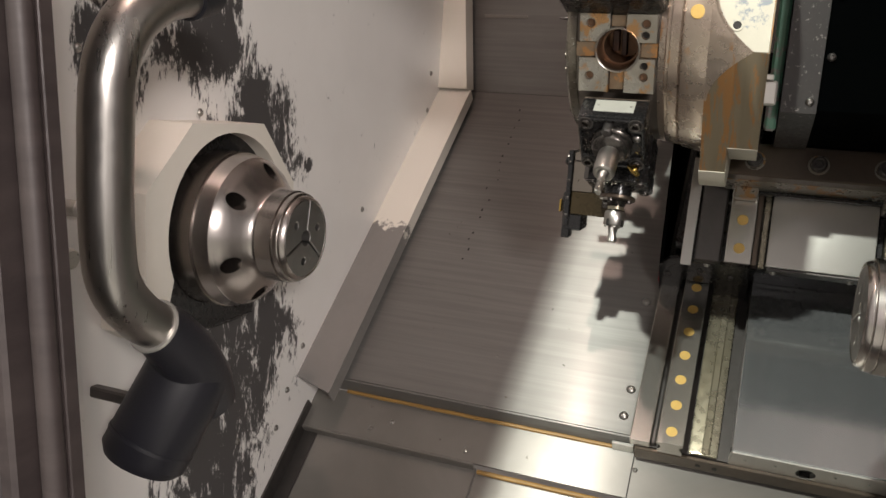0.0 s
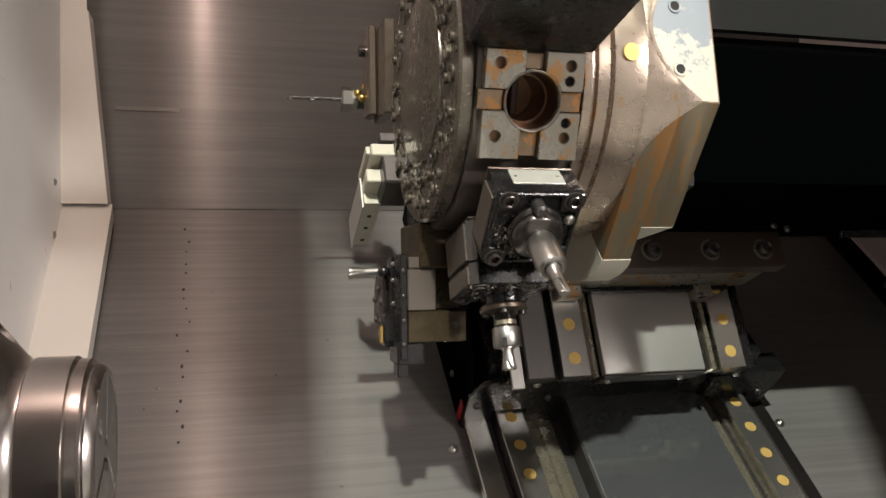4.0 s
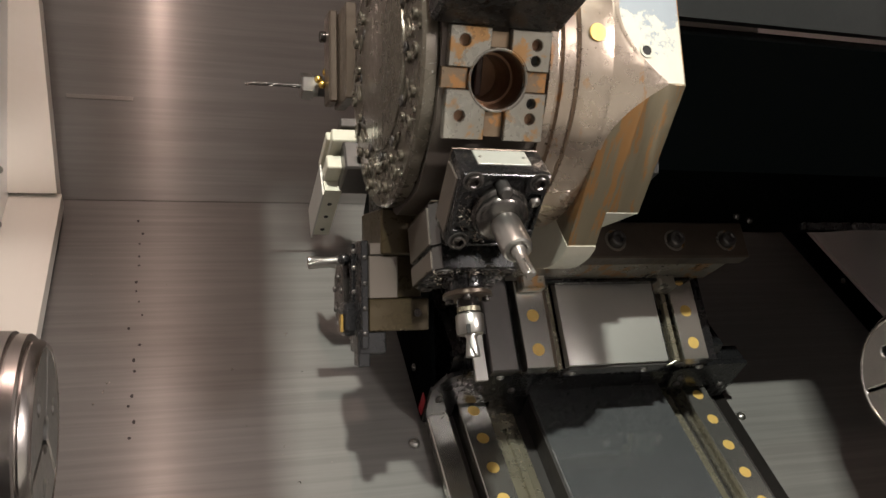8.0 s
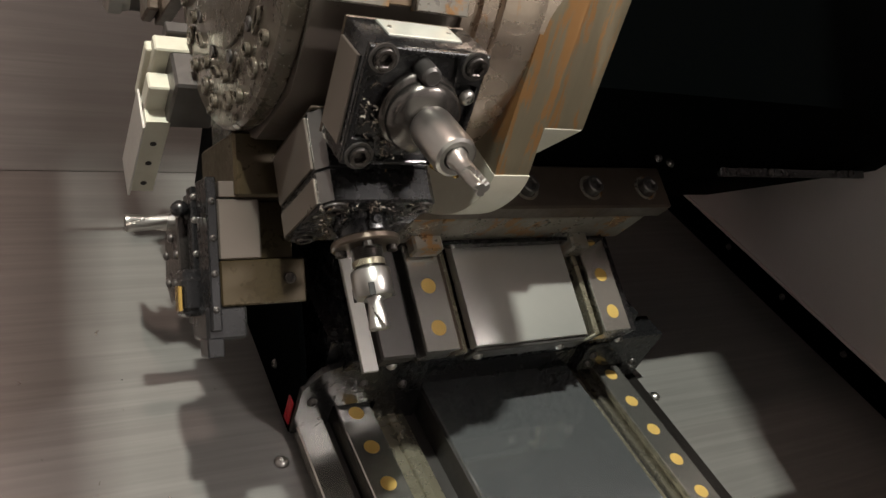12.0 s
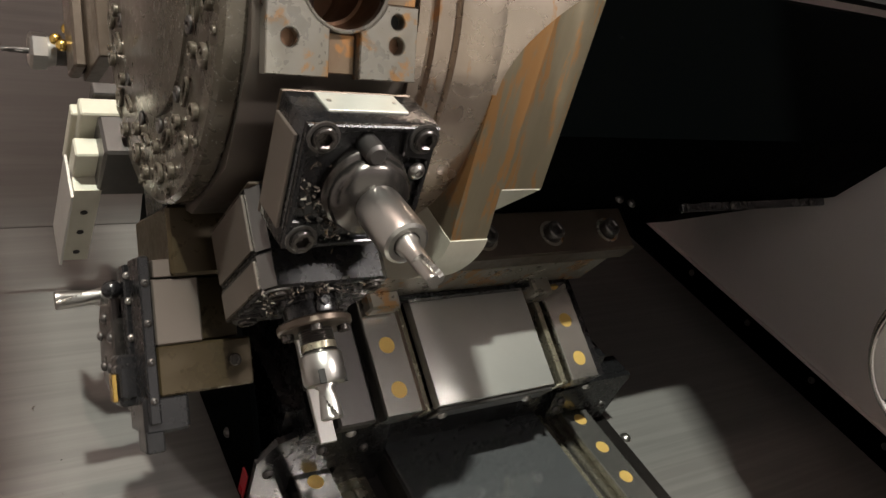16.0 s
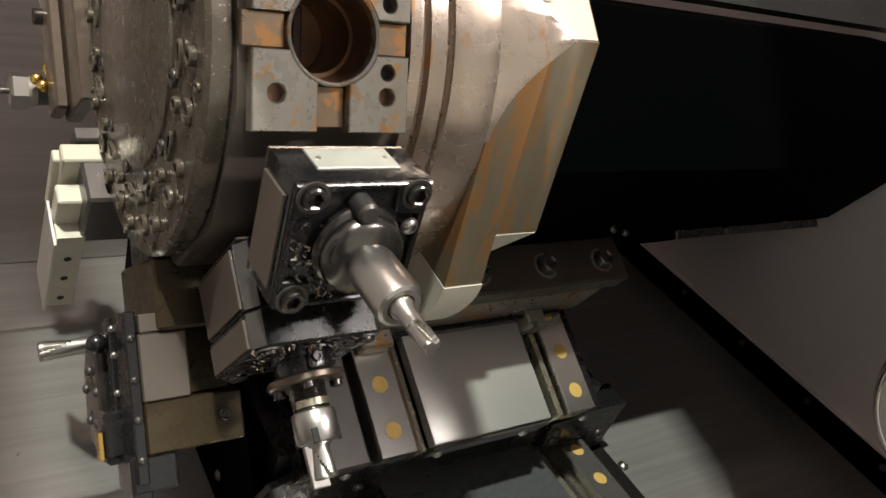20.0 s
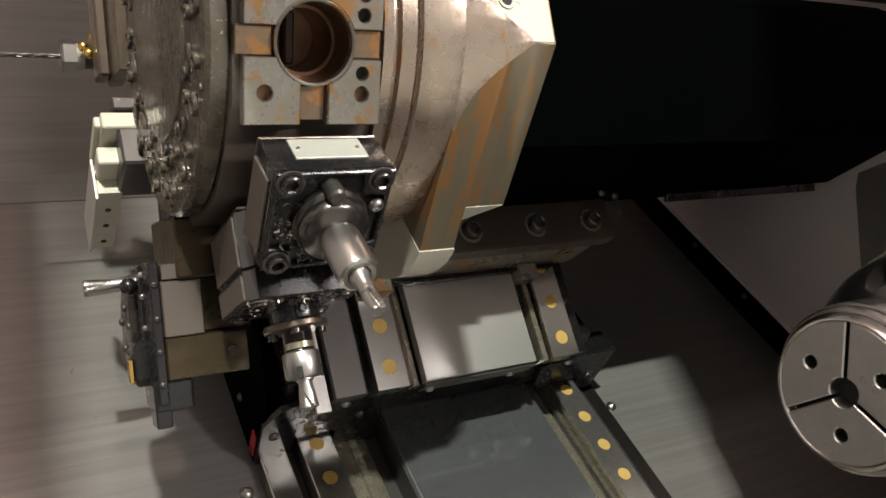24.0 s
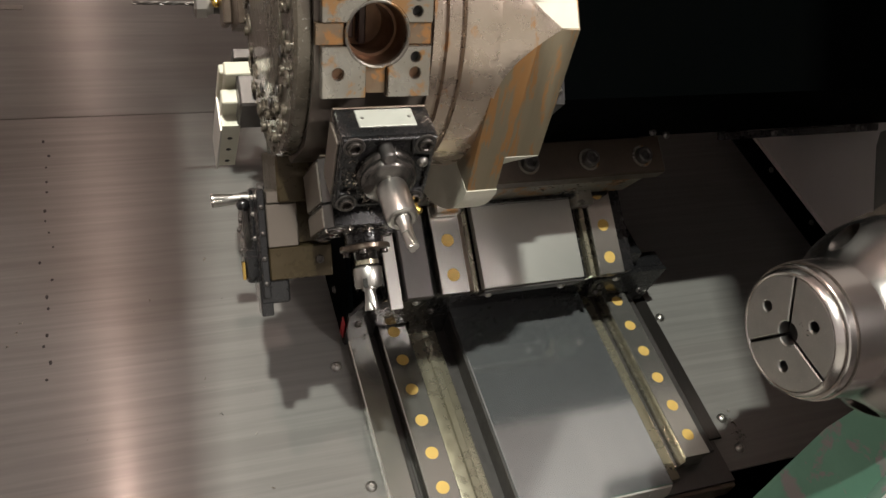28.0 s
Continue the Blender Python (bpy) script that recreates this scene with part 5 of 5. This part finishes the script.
part("top_shim", bx(-0.128, -0.106, 0.2895, 0.32, 1.1948, 1.2055, 0.0006), BEIGE, h3, "pale shim")
part("screw", CAP6, None, h3, "socket screw", pose(-0.083, 0.291, 1.140, 90, 0, 0) @ Matrix.Scale(0.6, 4))
part("clamp_plate", bx(-0.1365, -0.1297, 0.288, 0.316, 1.108, 1.208, 0.001), BLACK, h3, "black clamp plate")
part("clamp_plate", bx(-0.1385, -0.1340, 0.322, 0.334, 1.126, 1.206, 0.001), BLACK, h3, "black clamp plate")
part("core_plate", bx(-0.1335, -0.1295, 0.317, 0.366, 1.112, 1.2045, 0.0008), GUN, h3, "dark steel core plate")
part("nose_block", bx(-0.118, -0.100, 0.376, 0.432, 1.172, 1.206, 0.002), BLACK, h3)
part("shank", moved(lathe([(0, 0.0074), (0.022, 0.0074)], 20), pose(-0.108, 0.417, 1.190, 0, -90, 0)), BRIGHT, h3)
for z in (1.122, 1.145, 1.168, 1.192):
    part("screw", BUTTON_DARK, None, h3, "dark screw", pose(-0.1333, 0.2878, z, 90, 0, 0) @ Matrix.Scale(0.5, 4))
for z in (1.136, 1.160, 1.183, 1.199):
    part("screw", BUTTON, None, h3, "small bright screw", pose(-0.1363, 0.3218, z, 90, 0, 0) @ Matrix.Scale(0.5, 4))
hub = part("hub", moved(plate([(-0.0205, -0.034), (0.004, -0.036), (0.020, -0.018), (0.0235, 0.012), (0.008, 0.030), (-0.0155, 0.026), (-0.024, 0.004)], [circle(0.004, 0.010, 0.0026, 12), circle(-0.006, -0.012, 0.0026, 12)], 0.1337, 0.1440, 0.0012), pose(0, 0.364, 1.156, 0, -90, 0) @ pose(0, 0, 0, 0, 0, 90)), BOSS, h3, "faceted grey steel plate")
for k in range(5):
    a = radians(72 * k + 20)
    part("screw", BUTTON_DARK, None, hub, "", pose(-0.1440, 0.364 + 0.018 * math.cos(a), 1.156 + 0.018 * math.sin(a), 0, -90, 0) @ Matrix.Scale(0.7, 4))
part("ball", moved(lathe([(-0.0062 * math.cos(math.pi * k / 10), max(0.0004, 0.0062 * math.sin(math.pi * k / 10))) for k in range(11)], 20), pose(-0.1440, 0.331, 1.1914, 0, 90, 0)), BLACK, h3, "black ball end")
part("end_mill", moved(end_mill(0.0, 0.037, 0.0074, 2, 0.6), pose(-0.129, 0.417, 1.190, 0, -90, 0)), BRIGHT, h3, "bright fluted end mill")
part("lower_claw", add(bx(-0.1475, -0.1315, 0.3175, 0.336, 1.121, 1.145, 0.003), bx(-0.146, -0.1335, 0.320, 0.345, 1.118, 1.150, 0.002)), BLACK, h3, "black lower claw")
part("hook", add(bx(-0.139, -0.112, 0.292, 0.33, 1.102, 1.124, 0.002), bx(-0.139, -0.128, 0.292, 0.312, 1.091, 1.104, 0.001)), BLACK, h3, "black hook")
part("insert", bx(-0.1502, -0.1473, 0.3185, 0.328, 1.122, 1.139, 0.0005), BRASS, h3, "amber cutting insert")
part("arm", bx(-0.116, -0.105, 0.30, 0.345, 1.17, 1.33, 0.001), BLACK, h3, "black stay plate")

# parting clamp with ivory jaws and the drill holder, behind the turret face
h4 = thing("parting_holder", TUR, "parting blade holder with ivory painted clamp jaws", "tool holder")
pm = pose(0, 0, 0, -27, 0, 0)
part("carrier", moved(bx(-0.135, -0.100, 0.122, 0.172, -0.030, 0.018, 0.002), pm), GUN, h4)
part("upper_block", moved(bx(-0.136, -0.114, 0.118, 0.188, 0.019, 0.030, 0.001), pm), GUN, h4, "steel packing block")
part("clamp_jaw", moved(add(bx(-0.146, -0.112, 0.120, 0.182, 0.002, 0.017, 0.0012), bx(-0.150, -0.144, 0.130, 0.186, 0.010, 0.020, 0.001)), pm), IVORY, h4, "ivory clamp jaw")
part("clamp_jaw", moved(bx(-0.150, -0.128, 0.140, 0.186, -0.018, -0.002, 0.0012), pm), IVORY, h4, "ivory clamp jaw")
bar = part("blade_bar", moved(plate([(0.165, -0.010), (0.258, -0.010), (0.258, -0.030), (0.165, -0.030)], [circle(0.192, -0.020, 0.0026, 12), circle(0.218, -0.020, 0.0026, 12), circle(0.246, -0.020, 0.0026, 12)], -0.150, -0.132), pm @ YZX), IVORY, h4, "pale blade bar")
# Dark discs on the lower face paint in the holes' shade.
for y in (0.192, 0.218, 0.246):
    part("bar_hole", moved(lathe([(0, 0.0026), (0.0005, 0.0026)], 12), pm @ pose(-0.141, y, -0.0301, 180, 0, 0)), DARK, bar)
part("blade", moved(bx(-0.152, -0.1502, 0.17, 0.262, -0.032, 0.006), pm), SLIDE_STEEL, h4, "thin parting blade")
h5 = thing("drill_holder", TUR, "drill in a collet nut with brass nozzles on a dark holder", "drill holder")
part("back_plate", add(bx(-0.124, -0.112, 0.145, 0.215, 0.0, 0.105, 0.001), bx(-0.134, -0.124, 0.19, 0.225, 0.005, 0.11, 0.002)), FLANGE, h5, "dark brown back plate")
part("screw", CAP6, None, h5, "socket screw", pose(-0.134, 0.215, 0.085, 0, -90, 0))
part("collet_nut", moved(lathe([(0.1445, 0.010), (0.1450, 0.0158), (0.156, 0.0162), (0.158, 0.0135)], 6), pose(0, 0.253, 0.035, 0, -90, 0)), BRIGHT, h5, "hexagonal collet nut")
part("drill", moved(end_mill(0.157, 0.222, 0.0025, 2, 5.0), pose(0, 0.253, 0.035, 0, -90, 0)), GUN, h5, "thin twist drill")
for dx, dy, dz in ((-0.140, -0.012, 0.004), (-0.137, -0.022, -0.004), (-0.131, -0.016, 0.012)):
    part("nozzle", moved(lathe([(-0.005 * math.cos(math.pi * k / 8), max(0.0004, 0.005 * math.sin(math.pi * k / 8))) for k in range(9)], 14), pose(dx, 0.253 + dy - 0.01, 0.035 + dz)), BRASS, h5, "brass ball nozzle")
part("collar", moved(lathe([(0.138, 0.0115), (0.1448, 0.0125)], 28), pose(0, 0.253, 0.035, 0, -90, 0)), SLIDE_STEEL, h5, "steel collar")
part("shank", moved(lathe([(0.110, 0.011), (0.138, 0.011)], 20), pose(0, 0.253, 0.035, 0, -90, 0)), GUN, h5)

# wet chips caught on the holders
rng = random.Random(4)


def chip_cloud(frame_m, spots, label):
    bm = bmesh.new()
    for cx, cy, cz, sx, sy, n in spots:
        for _ in range(n):
            p = Vector((rng.gauss(cx, sx), rng.gauss(cy, sy), cz + rng.random() * 0.0025))
            r = 0.0004 + rng.random() * 0.0011
            q = Euler((rng.random() * 6, rng.random() * 6, rng.random() * 6)).to_matrix().to_4x4()
            pts = [Vector((r * 1.8 * (s - 0.5) * 2, r * math.sin(s * 6), r * math.cos(s * 6))) for s in (0, 0.3, 0.6, 1.0)]
            add_pts = [Matrix.Translation(p) @ q @ v for v in pts]
            vs = [bm.verts.new(v) for v in add_pts] + [bm.verts.new(v + q.to_3x3() @ Vector((0, 0, r * 0.9))) for v in add_pts]
            for k in range(3):
                bm.faces.new((vs[k], vs[k + 1], vs[5 + k], vs[4 + k]))
    ob = single("metal_chips", bm, CHIPS, label, "metal chips", "stuff", frame_m)
    return ob


chip_cloud(FRAME_1, [(-0.018, -0.016, 0.1748, 0.007, 0.008, 90), (-0.026, -0.004, 0.1748, 0.004, 0.012, 40), (0.0, -0.02, 0.1748, 0.012, 0.005, 30)], "wet metal chips stuck on the black tool holder")
chip_cloud(FRAME_2, [(-0.01, 0.028, 0.2010, 0.016, 0.004, 60), (-0.025, 0.01, 0.2010, 0.005, 0.012, 24), (0.02, 0.02, 0.2010, 0.008, 0.008, 30)], "wet metal chips stuck on the black tool holder")
chip_cloud(BED, [(0.437, 0.83, 0.4245, 0.002, 0.012, 18), (-0.3, 0.95, 0.4243, 0.14, 0.2, 40), (0.44, 0.815, 0.4245, 0.006, 0.004, 10)], "scattered metal chips on the steel panels")
drips = bmesh.new()
for k in range(17):
    v = 1.03 + 0.024 * k + rng.uniform(-0.008, 0.008)
    add(drips, moved(lathe([(0, rng.uniform(0.0011, 0.0022)), (0.0003, 0.0008)], 8), pose(-0.347 + rng.gauss(0, 0.0035), v, 0.4241) @ Matrix.Diagonal((1, rng.uniform(1.0, 2.2), 1, 1))))
single("coolant_drips", drips, DARK, "row of dark dried coolant drips on the sloping panel", "drips", "stuff", BED)
